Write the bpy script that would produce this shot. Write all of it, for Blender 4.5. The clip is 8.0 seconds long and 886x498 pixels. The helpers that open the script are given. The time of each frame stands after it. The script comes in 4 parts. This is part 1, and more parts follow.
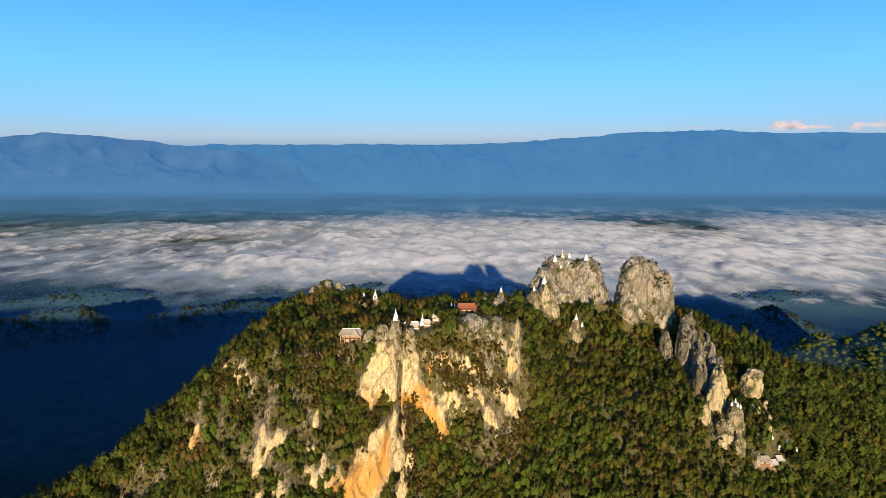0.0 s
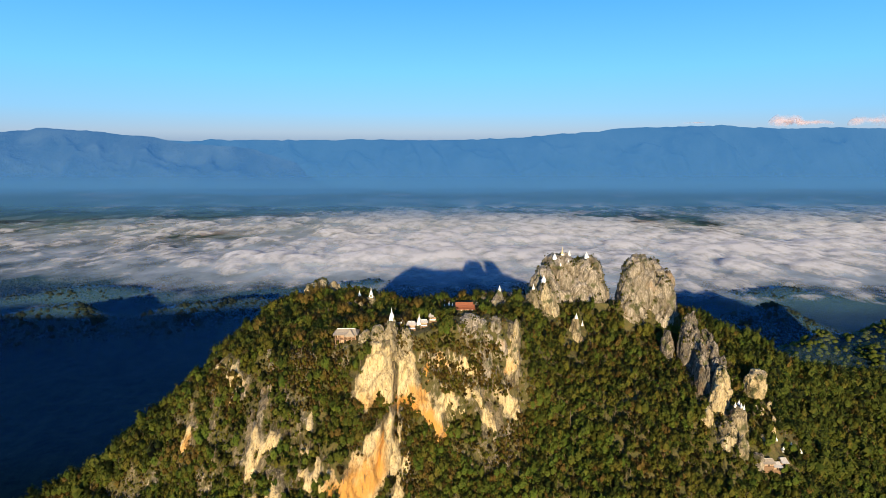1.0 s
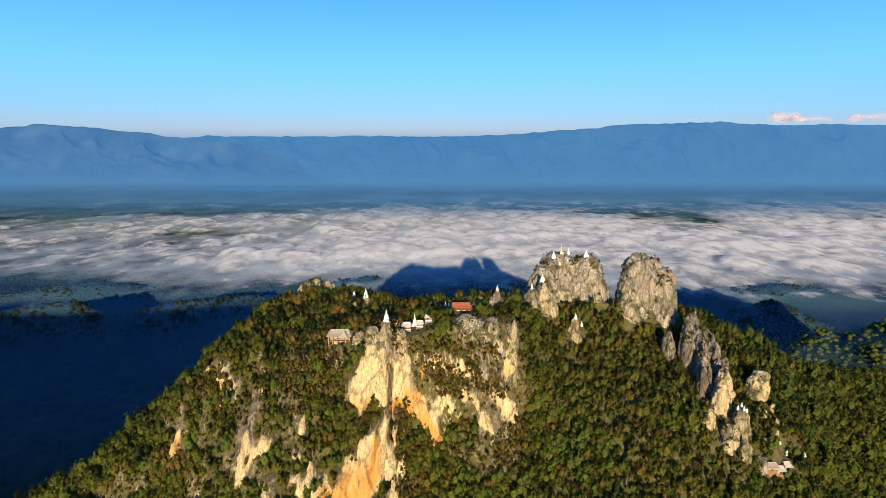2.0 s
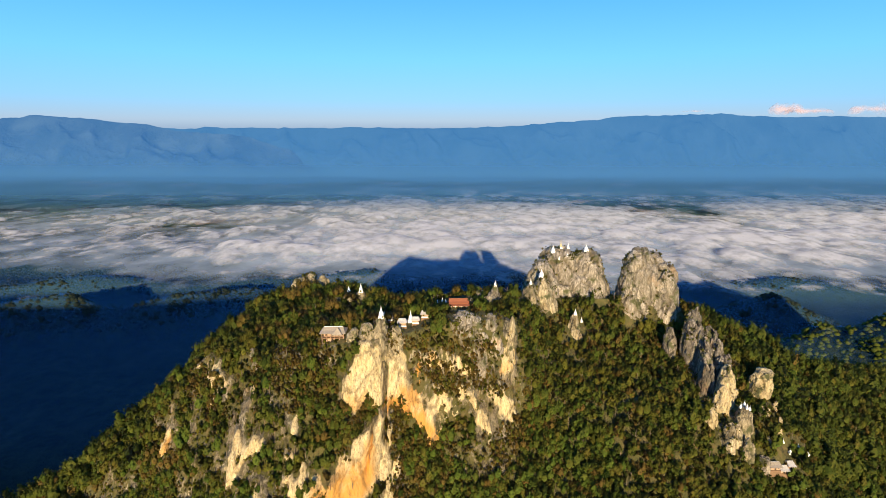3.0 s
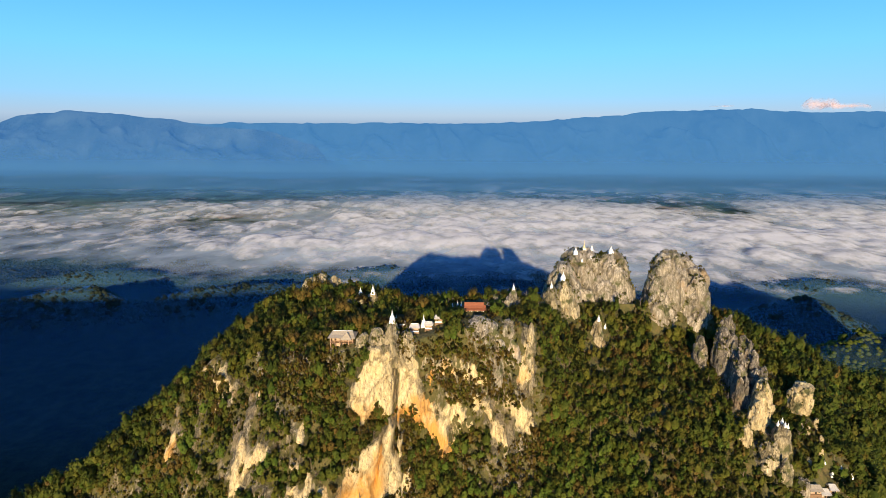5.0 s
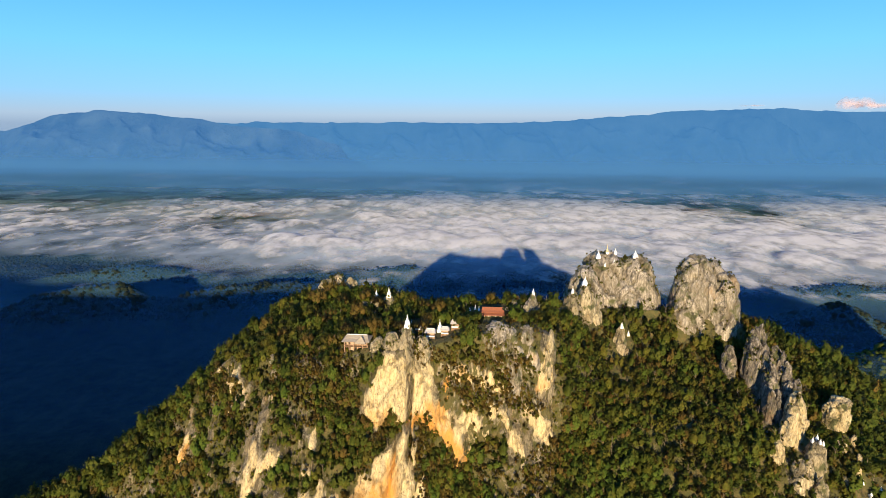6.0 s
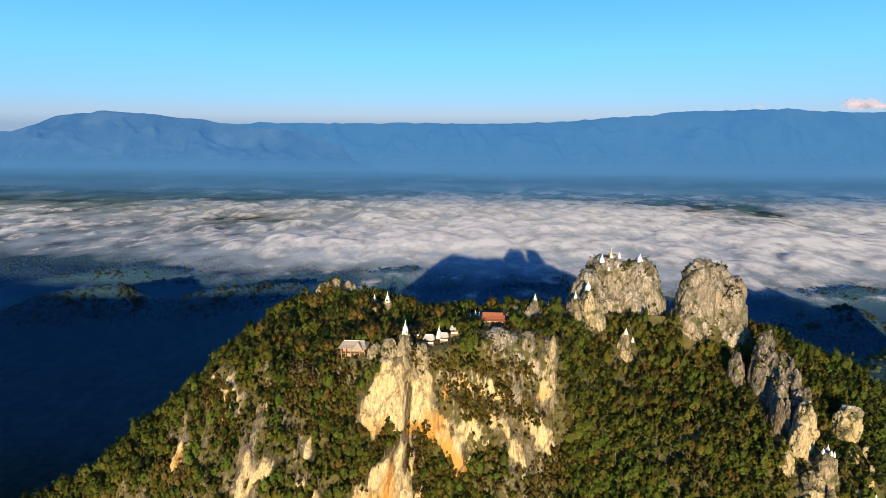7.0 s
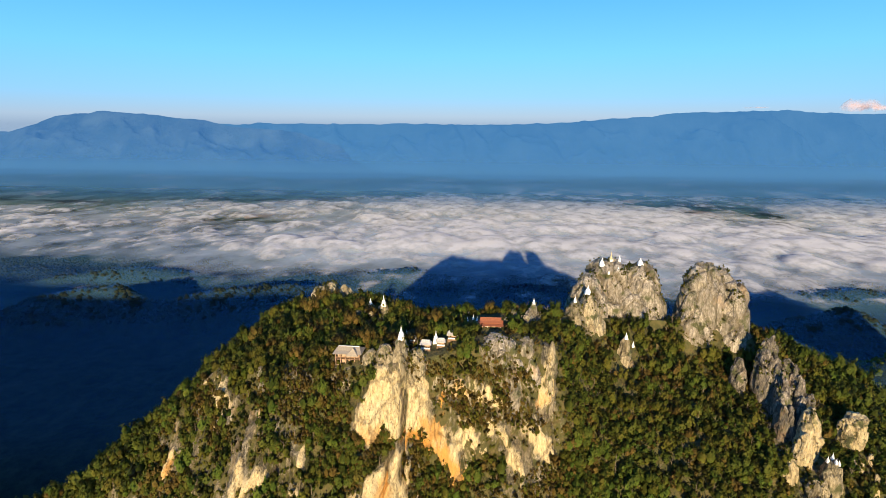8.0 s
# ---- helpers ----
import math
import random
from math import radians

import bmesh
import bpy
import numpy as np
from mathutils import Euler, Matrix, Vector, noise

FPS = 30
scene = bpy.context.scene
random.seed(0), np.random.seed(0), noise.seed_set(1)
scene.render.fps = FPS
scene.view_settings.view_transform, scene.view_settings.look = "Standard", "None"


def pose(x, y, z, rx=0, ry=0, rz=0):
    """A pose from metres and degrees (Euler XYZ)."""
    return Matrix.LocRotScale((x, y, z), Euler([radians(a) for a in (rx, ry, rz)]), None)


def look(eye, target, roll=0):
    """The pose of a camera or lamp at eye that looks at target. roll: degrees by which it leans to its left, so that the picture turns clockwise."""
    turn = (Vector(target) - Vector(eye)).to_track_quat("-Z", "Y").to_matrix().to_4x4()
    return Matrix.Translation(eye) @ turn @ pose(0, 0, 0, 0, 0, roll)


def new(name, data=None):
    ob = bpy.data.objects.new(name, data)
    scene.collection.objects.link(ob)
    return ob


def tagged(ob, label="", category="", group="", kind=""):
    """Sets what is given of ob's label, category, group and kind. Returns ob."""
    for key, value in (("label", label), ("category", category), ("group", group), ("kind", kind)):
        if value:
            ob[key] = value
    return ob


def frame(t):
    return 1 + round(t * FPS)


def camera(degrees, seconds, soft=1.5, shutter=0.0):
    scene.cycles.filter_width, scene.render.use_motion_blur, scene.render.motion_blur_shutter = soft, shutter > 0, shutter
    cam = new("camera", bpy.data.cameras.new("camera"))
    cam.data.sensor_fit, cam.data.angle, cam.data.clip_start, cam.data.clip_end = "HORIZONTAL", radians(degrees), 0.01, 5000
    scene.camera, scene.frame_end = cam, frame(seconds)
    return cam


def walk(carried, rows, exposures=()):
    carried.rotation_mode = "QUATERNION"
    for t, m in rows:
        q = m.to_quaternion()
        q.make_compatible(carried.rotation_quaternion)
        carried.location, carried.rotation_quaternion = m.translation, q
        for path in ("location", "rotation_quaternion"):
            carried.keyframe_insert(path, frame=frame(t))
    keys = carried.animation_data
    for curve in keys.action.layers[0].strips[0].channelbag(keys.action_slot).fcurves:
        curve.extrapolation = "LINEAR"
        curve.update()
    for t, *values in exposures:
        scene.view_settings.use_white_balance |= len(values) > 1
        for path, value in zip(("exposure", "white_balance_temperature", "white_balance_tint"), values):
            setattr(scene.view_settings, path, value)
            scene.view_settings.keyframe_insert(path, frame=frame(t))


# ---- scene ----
cam = camera(80.0, 8.0, soft=0.75)
PATH = [
    (0, (-5.547, 2.046, 400.417), (-5.546, 4.009, 400.032), -0.0),
    (0.5, (-4.974, 5.764, 400.397), (-4.971, 7.724, 399.996), 0.0),
    (1, (-4.377, 9.517, 400.369), (-4.373, 11.476, 399.968), 0.0),
    (1.5, (-3.753, 13.328, 400.316), (-3.746, 15.287, 399.913), 0.0),
    (3, (-1.5, 25.043, 399.997), (-1.488, 26.994, 399.554), 0.1),
    (3.5, (-0.707, 28.896, 399.919), (-0.706, 30.845, 399.468), 0.1),
    (4, (0.113, 32.7, 399.857), (0.058, 34.646, 399.399), 0.1),
    (5.5, (2.534, 44.207, 399.559), (2.451, 46.152, 399.099), 0.2),
    (6, (3.361, 48.014, 399.548), (3.211, 49.955, 399.087), 0.2),
    (6.5, (4.11, 51.659, 399.6), (3.951, 53.599, 399.138), 0.2),
    (7, (4.704, 55.006, 399.696), (4.542, 56.946, 399.237), 0.2),
    (7.5, (5.126, 57.879, 399.784), (4.964, 59.819, 399.327), 0.3),
    (8, (5.449, 60.429, 399.848), (5.289, 62.37, 399.392), 0.3),
]
walk(cam, [(t, look(eye, target, roll)) for t, eye, target, roll in PATH], exposures=((0, 0.63), (1.5, 0.67), (3, 0.73), (8, 0.73)))

# ---------------------------------------------------------------- light
scene.cycles.transparent_max_bounces = 32
SUN_ELEVATION = 13.0
sun_data = bpy.data.lights.new("sun", "SUN")
sun_data.energy, sun_data.angle, sun_data.color = 5.0, radians(0.55), (1.0, 0.80, 0.50)
sun = new("sun", sun_data)
sun.matrix_world = pose(0, -900, 900, 90 - SUN_ELEVATION, 0, 0)

world = bpy.data.worlds.new("sky")
scene.world = world
world.use_nodes = True
wn, wl = world.node_tree.nodes, world.node_tree.links
sky = wn.new("ShaderNodeTexSky")
sky.sky_type, sky.sun_disc = "NISHITA", False
sky.sun_elevation, sky.sun_rotation = radians(SUN_ELEVATION), radians(180)
sky.altitude, sky.air_density, sky.dust_density, sky.ozone_density = 800, 1.0, 0.6, 3.0
sky_soft = wn.new("ShaderNodeVectorMath")
sky_soft.operation = "SCALE"
sky_soft.inputs["Scale"].default_value = 0.12
wl.new(sky.outputs[0], sky_soft.inputs[0])
# the clear morning air: deep blue above, a pale rosy band low down
way = wn.new("ShaderNodeTexCoord")
split = wn.new("ShaderNodeSeparateXYZ")
air = wn.new("ShaderNodeValToRGB")
wl.new(way.outputs["Generated"], split.inputs[0])
wl.new(split.outputs["Z"], air.inputs[0])
for place, colour in ((0.0, (0.20, 0.33, 0.55)), (0.015, (0.30, 0.44, 0.66)), (0.05, (0.20, 0.52, 0.88)), (0.12, (0.135, 0.56, 1.0)), (0.24, (0.055, 0.41, 1.0)), (0.7, (0.03, 0.16, 0.55))):
    stop = air.color_ramp.elements.new(place)
    stop.color = (*colour, 1)
air.color_ramp.elements.remove(air.color_ramp.elements[0])
air.color_ramp.elements.remove(air.color_ramp.elements[-1])
air_mix = wn.new("ShaderNodeMix")
air_mix.data_type = "RGBA"
air_mix.inputs[0].default_value = 0.78
wl.new(sky_soft.outputs[0], air_mix.inputs[6])
wl.new(air.outputs[0], air_mix.inputs[7])
wl.new(air_mix.outputs[2], wn["Background"].inputs[0])
wn["Background"].inputs[1].default_value = 0.75


# ---------------------------------------------------------------- noise and mesh tools
def lattice(ix, iy, iz, seed):
    h = (ix * 374761393 + iy * 668265263 + iz * 1274126177 + seed * 974634777) & 0xFFFFFFFF
    h = ((h ^ (h >> 13)) * 1103515245) & 0xFFFFFFFF
    h = ((h ^ (h >> 16)) * 2246822519) & 0xFFFFFFFF
    return ((h ^ (h >> 15)) & 0xFFFF) / 32767.5 - 1.0


def vnoise(x, y, z=0.0, seed=0):
    x, y, z = np.broadcast_arrays(np.asarray(x, float), np.asarray(y, float), np.asarray(z, float))
    fx, fy, fz = np.floor(x), np.floor(y), np.floor(z)
    ix, iy, iz = fx.astype(np.int64), fy.astype(np.int64), fz.astype(np.int64)
    u, v, w = x - fx, y - fy, z - fz
    u, v, w = u * u * (3 - 2 * u), v * v * (3 - 2 * v), w * w * (3 - 2 * w)
    out = 0.0
    for a, wa in ((0, 1 - u), (1, u)):
        for b, wb in ((0, 1 - v), (1, v)):
            for c, wc in ((0, 1 - w), (1, w)):
                out = out + wa * wb * wc * lattice(ix + a, iy + b, iz + c, seed)
    return out


def fbm(x, y, z=0.0, octaves=4, seed=0, ridged=False):
    total, amp, norm, k = 0.0, 1.0, 0.0, 1.0
    for o in range(octaves):
        n = vnoise(np.asarray(x) * k, np.asarray(y) * k, np.asarray(z) * k, seed + o * 17)
        total = total + amp * ((1 - 2 * np.abs(n)) if ridged else n)
        norm, amp, k = norm + amp, amp * 0.5, k * 2.03
    return total / norm


def step(a, b, v):
    t = np.clip((v - a) / (b - a), 0, 1)
    return t * t * (3 - 2 * t)


def mesh_np(name, verts, faces, material=None, smooth=True, values=None, lie=None):
    me = bpy.data.meshes.new(name)
    verts, faces = np.asarray(verts, np.float32), np.asarray(faces, np.int32)
    me.vertices.add(len(verts))
    me.vertices.foreach_set("co", verts.ravel())
    me.loops.add(faces.size)
    me.loops.foreach_set("vertex_index", faces.ravel())
    me.polygons.add(len(faces))
    me.polygons.foreach_set("loop_start", np.arange(0, faces.size, faces.shape[1], dtype=np.int32))
    me.polygons.foreach_set("use_smooth", np.full(len(faces), smooth))
    if lie is not None:
        me.attributes.new("leaf_lie", "FLOAT_VECTOR", "POINT").data.foreach_set("vector", np.asarray(lie, np.float32).ravel())
    for key, array in (values or {}).items():
        me.attributes.new(key, "FLOAT", "POINT").data.foreach_set("value", np.asarray(array, np.float32).ravel())
    me.update(calc_edges=True)
    if material:
        me.materials.append(material)
    return me


def grid_faces(rows, cols, wrap=False):
    r, c = np.meshgrid(np.arange(rows - 1), np.arange(cols if wrap else cols - 1), indexing="ij")
    a, b = r * cols + c, r * cols + (c + 1) % cols
    return np.stack([a, b, b + cols, a + cols], -1).reshape(-1, 4)


def part(name, bm, material, parent, label=""):
    me = bpy.data.meshes.new(name)
    bm.to_mesh(me)
    bm.free()
    me.materials.append(material)
    ob = new(name, me)
    ob.parent = parent
    return tagged(ob, label) if label else ob


# ---------------------------------------------------------------- materials
def material(name):
    m = bpy.data.materials.new(name)
    m.use_nodes = True
    t = m.node_tree
    return m, t.nodes, t.links, t.nodes["Principled BSDF"]


def noise_node(nodes, links, scale, detail=5, stretch=(1, 1, 1), rough=0.6):
    place = nodes.new("ShaderNodeNewGeometry")
    mapping = nodes.new("ShaderNodeMapping")
    mapping.inputs["Scale"].default_value = stretch
    n = nodes.new("ShaderNodeTexNoise")
    n.inputs["Scale"].default_value, n.inputs["Detail"].default_value, n.inputs["Roughness"].default_value = scale, detail, rough
    links.new(place.outputs["Position"], mapping.inputs["Vector"])
    links.new(mapping.outputs[0], n.inputs["Vector"])
    return n.outputs[0]


def ramp(nodes, links, source, *stops):
    r = nodes.new("ShaderNodeValToRGB")
    while len(r.color_ramp.elements) < len(stops):
        r.color_ramp.elements.new(0.5)
    for e, (p, c) in zip(r.color_ramp.elements, stops):
        e.position, e.color = p, (*c, 1) if len(c) == 3 else c
    links.new(source, r.inputs[0])
    return r.outputs[0]


def mix(nodes, links, factor, a, b, blend="MIX"):
    m = nodes.new("ShaderNodeMix")
    m.data_type, m.blend_type = "RGBA", blend
    for socket, v in ((m.inputs[0], factor), (m.inputs[6], a), (m.inputs[7], b)):
        if isinstance(v, (int, float)):
            socket.default_value = v
        elif isinstance(v, tuple):
            socket.default_value = (*v, 1)
        else:
            links.new(v, socket)
    return m.outputs[2]


def maths(nodes, links, op, a, b=0.0, clamp=False):
    m = nodes.new("ShaderNodeMath")
    m.operation, m.use_clamp = op, clamp
    for socket, v in ((m.inputs[0], a), (m.inputs[1], b)):
        if isinstance(v, (int, float)):
            socket.default_value = v
        else:
            links.new(v, socket)
    return m.outputs[0]


def value_of(nodes, key):
    a = nodes.new("ShaderNodeAttribute")
    a.attribute_name = key
    return a.outputs["Fac"]


def bump(nodes, links, shader, height, strength, distance):
    b = nodes.new("ShaderNodeBump")
    b.inputs["Strength"].default_value, b.inputs["Distance"].default_value = strength, distance
    links.new(height, b.inputs["Height"])
    links.new(b.outputs[0], shader.inputs["Normal"])


BLACK, WHITE = (0, 0, 0), (1, 1, 1)


def limestone(nodes, links, tone=1.0):
    """Colour and height of weathered karst limestone: grey-cream, dark water streaks and joints, ochre patches."""
    big = noise_node(nodes, links, 0.09, 5, (1, 1, 0.7))
    streak = noise_node(nodes, links, 0.95, 7, (1, 1, 0.14), 0.62)
    fine = noise_node(nodes, links, 1.1, 9, (1, 1, 0.5), 0.72)
    place, bend = nodes.new("ShaderNodeNewGeometry"), nodes.new("ShaderNodeMapping")
    bend.inputs["Scale"].default_value = (0.16, 0.16, 0.075)
    warp = nodes.new("ShaderNodeVectorMath")
    warp.operation = "ADD"
    links.new(place.outputs["Position"], bend.inputs["Vector"])
    links.new(bend.outputs[0], warp.inputs[0])
    links.new(fine, warp.inputs[1])
    joint = nodes.new("ShaderNodeTexVoronoi")
    joint.feature = "DISTANCE_TO_EDGE"
    links.new(warp.outputs[0], joint.inputs["Vector"])
    joint.inputs["Scale"].default_value = 0.55
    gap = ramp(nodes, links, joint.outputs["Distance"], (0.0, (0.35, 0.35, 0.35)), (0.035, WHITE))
    pale = ramp(nodes, links, big, (0.3, (0.25 * tone, 0.215 * tone, 0.14 * tone)), (0.5, (0.40 * tone, 0.345 * tone, 0.235 * tone)), (0.7, (0.56 * tone, 0.485 * tone, 0.34 * tone)))
    c = mix(nodes, links, ramp(nodes, links, streak, (0.42, (0.72, 0.72, 0.72)), (0.58, BLACK)), pale, (0.125 * tone, 0.105 * tone, 0.065 * tone))
    c = mix(nodes, links, 0.75, c, ramp(nodes, links, fine, (0.32, (0.3, 0.29, 0.27)), (0.62, (1.4, 1.38, 1.35))), "MULTIPLY")
    lines = noise_node(nodes, links, 2.2, 4, (1, 1, 0.11), 0.6)
    c = mix(nodes, links, 0.7, c, ramp(nodes, links, lines, (0.38, (0.45, 0.43, 0.40)), (0.58, (1.2, 1.19, 1.17))), "MULTIPLY")
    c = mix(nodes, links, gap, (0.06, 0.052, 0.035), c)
    # tone varies at random by block and is darker in the recessed joints
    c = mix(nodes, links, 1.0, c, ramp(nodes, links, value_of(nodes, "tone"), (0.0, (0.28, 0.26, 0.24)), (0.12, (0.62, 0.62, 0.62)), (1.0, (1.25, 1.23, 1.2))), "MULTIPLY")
    rust = noise_node(nodes, links, 0.09, 5, (1, 1, 0.6))
    c = mix(nodes, links, ramp(nodes, links, rust, (0.6, BLACK), (0.76, (0.7, 0.7, 0.7))), c, (0.40, 0.24, 0.10))
    height = mix(nodes, links, 0.3, mix(nodes, links, 0.5, mix(nodes, links, 0.4, streak, lines), fine), gap)
    return c, height


def clean_wall(nodes, links):
    """Freshly broken, sunbleached limestone with fine vertical drip lines."""
    n = noise_node(nodes, links, 0.95, 8, (1, 1, 0.2), 0.68)
    lines = noise_node(nodes, links, 2.4, 4, (1, 1, 0.10), 0.6)
    n = maths(nodes, links, "ADD", maths(nodes, links, "MULTIPLY", n, 0.62), maths(nodes, links, "MULTIPLY", lines, 0.38))
    return ramp(nodes, links, n, (0.37, (0.17, 0.115, 0.06)), (0.47, (0.53, 0.40, 0.20)), (0.62, (0.74, 0.60, 0.34)))


def rock_material(name, tone, clean=0.0, tint=(1, 1, 1)):
    m, nodes, links, shader = material(name)
    c, height = limestone(nodes, links, tone)
    c = mix(nodes, links, 1.0, c, tint, "MULTIPLY")
    if clean:
        c = mix(nodes, links, clean, c, clean_wall(nodes, links))
    scrub = noise_node(nodes, links, 0.16, 6)
    c = mix(nodes, links, ramp(nodes, links, scrub, (0.53, BLACK), (0.64, WHITE)), c, (0.085, 0.085, 0.03))
    links.new(c, shader.inputs["Base Color"])
    shader.inputs["Roughness"].default_value = 0.95
    bump(nodes, links, shader, height, 1.0, 2.0)
    return m


def mountain_material():
    m, nodes, links, shader = material("karst_slope")
    rock, height = limestone(nodes, links, 0.78)
    wall = value_of(nodes, "wall")
    clean = clean_wall(nodes, links)
    edge = noise_node(nodes, links, 0.22, 5, (1, 1, 0.5))
    wall_f = ramp(nodes, links, maths(nodes, links, "ADD", wall, maths(nodes, links, "MULTIPLY_ADD", edge, 1.7)), (0.3, BLACK), (0.8, WHITE))
    dry_n = noise_node(nodes, links, 0.10, 7, (1, 1, 0.55), 0.65)
    rock = mix(nodes, links, ramp(nodes, links, dry_n, (0.47, BLACK), (0.62, (0.38, 0.38, 0.38))), rock, (0.15, 0.10, 0.045))
    rock = mix(nodes, links, wall_f, rock, clean)
    stain_n = noise_node(nodes, links, 0.13, 6, (1, 1, 0.5))
    stain = maths(nodes, links, "MULTIPLY", value_of(nodes, "stain"), ramp(nodes, links, stain_n, (0.22, BLACK), (0.44, WHITE)))
    rock = mix(nodes, links, stain, rock, (0.58, 0.27, 0.045))
    soil_n = noise_node(nodes, links, 0.3, 6)
    soil = ramp(nodes, links, soil_n, (0.3, (0.060, 0.062, 0.014)), (0.52, (0.095, 0.082, 0.022)), (0.72, (0.145, 0.100, 0.036)))
    break_n = noise_node(nodes, links, 0.28, 7, (1, 1, 0.4), 0.65)
    f = maths(nodes, links, "ADD", value_of(nodes, "rock"), maths(nodes, links, "MULTIPLY_ADD", break_n, 1.6))
    c = mix(nodes, links, ramp(nodes, links, f, (0.5, BLACK), (0.62, WHITE)), soil, rock)
    links.new(c, shader.inputs["Base Color"])
    shader.inputs["Roughness"].default_value = 0.95
    bump(nodes, links, shader, height, 1.0, 2.0)
    # both sums are centred on the noise's mean
    for n in nodes:
        if n.type == "MATH" and n.operation == "MULTIPLY_ADD":
            n.inputs[2].default_value = -0.5 * n.inputs[1].default_value
    return m


def foliage_material(name, dark, light, dry):
    m, nodes, links, shader = material(name)
    tree = noise_node(nodes, links, 0.22, 3)
    leaf = nodes.new("ShaderNodeNewGeometry").outputs["Random Per Island"]
    c = mix(nodes, links, leaf, dark, light)
    c = mix(nodes, links, ramp(nodes, links, tree, (0.45, BLACK), (0.68, WHITE)), c, dry)
    twigs = noise_node(nodes, links, 1.1, 4, (1, 1, 0.8), 0.7)
    c = mix(nodes, links, 0.8, c, ramp(nodes, links, twigs, (0.35, (0.68, 0.68, 0.68)), (0.65, (1.28, 1.28, 1.28))), "MULTIPLY")
    # leaves hang at all angles round a crown, so they share the light that falls on its side of the crown
    lie, turned = nodes.new("ShaderNodeAttribute"), nodes.new("ShaderNodeVectorTransform")
    lie.attribute_name = "leaf_lie"
    turned.vector_type, turned.convert_from, turned.convert_to = "NORMAL", "OBJECT", "WORLD"
    links.new(lie.outputs["Vector"], turned.inputs[0])
    links.new(turned.outputs[0], shader.inputs["Normal"])
    links.new(c, shader.inputs["Base Color"])
    shader.inputs["Roughness"].default_value = 0.75
    shader.inputs["Specular IOR Level"].default_value = 0.2
    glow_through = nodes.new("ShaderNodeBsdfTranslucent")
    links.new(c, glow_through.inputs[0])
    both = nodes.new("ShaderNodeMixShader")
    both.inputs[0].default_value = 0.42
    links.new(shader.outputs[0], both.inputs[1])
    links.new(glow_through.outputs[0], both.inputs[2])
    links.new(both.outputs[0], nodes["Material Output"].inputs[0])
    return m


def plain_material(name, colour, rough=0.7, scale=1.5, spread=0.25):
    m, nodes, links, shader = material(name)
    n = noise_node(nodes, links, scale, 6)
    lo, hi = tuple(v * (1 - spread) for v in colour), tuple(min(1, v * (1 + spread * 0.6)) for v in colour)
    links.new(ramp(nodes, links, n, (0.3, lo), (0.7, hi)), shader.inputs["Base Color"])
    shader.inputs["Roughness"].default_value = rough
    bump(nodes, links, shader, n, 0.3, 0.03)
    return m


def ground_material():
    m, nodes, links, shader = material("valley_floor")
    woods_n = noise_node(nodes, links, 0.06, 6, (1, 1, 1), 0.7)
    # this low woods colour includes the canopy's own shade
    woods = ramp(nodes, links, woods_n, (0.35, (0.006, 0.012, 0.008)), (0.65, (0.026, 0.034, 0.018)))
    cells = nodes.new("ShaderNodeTexVoronoi")
    place = nodes.new("ShaderNodeNewGeometry")
    flat = nodes.new("ShaderNodeMapping")
    flat.inputs["Scale"].default_value = (0.006, 0.0045, 0.0)
    links.new(place.outputs["Position"], flat.inputs["Vector"])
    links.new(flat.outputs[0], cells.inputs["Vector"])
    cells.inputs["Scale"].default_value = 1.0
    shade = nodes.new("ShaderNodeSeparateColor")
    links.new(cells.outputs["Color"], shade.inputs[0])
    fields = ramp(nodes, links, shade.outputs[0], (0.0, (0.06, 0.11, 0.085)), (0.5, (0.12, 0.17, 0.12)), (0.8, (0.26, 0.29, 0.25)), (0.97, (0.46, 0.34, 0.26)))
    patch = noise_node(nodes, links, 0.0032, 5, (1, 1.6, 1))
    c = mix(nodes, links, maths(nodes, links, "MULTIPLY", value_of(nodes, "fields"), ramp(nodes, links, patch, (0.38, BLACK), (0.52, WHITE))), woods, fields)
    links.new(c, shader.inputs["Base Color"])
    shader.inputs["Roughness"].default_value = 1.0
    shader.inputs["Specular IOR Level"].default_value = 0.1
    bump(nodes, links, shader, woods_n, 1.0, 9.0)
    return m


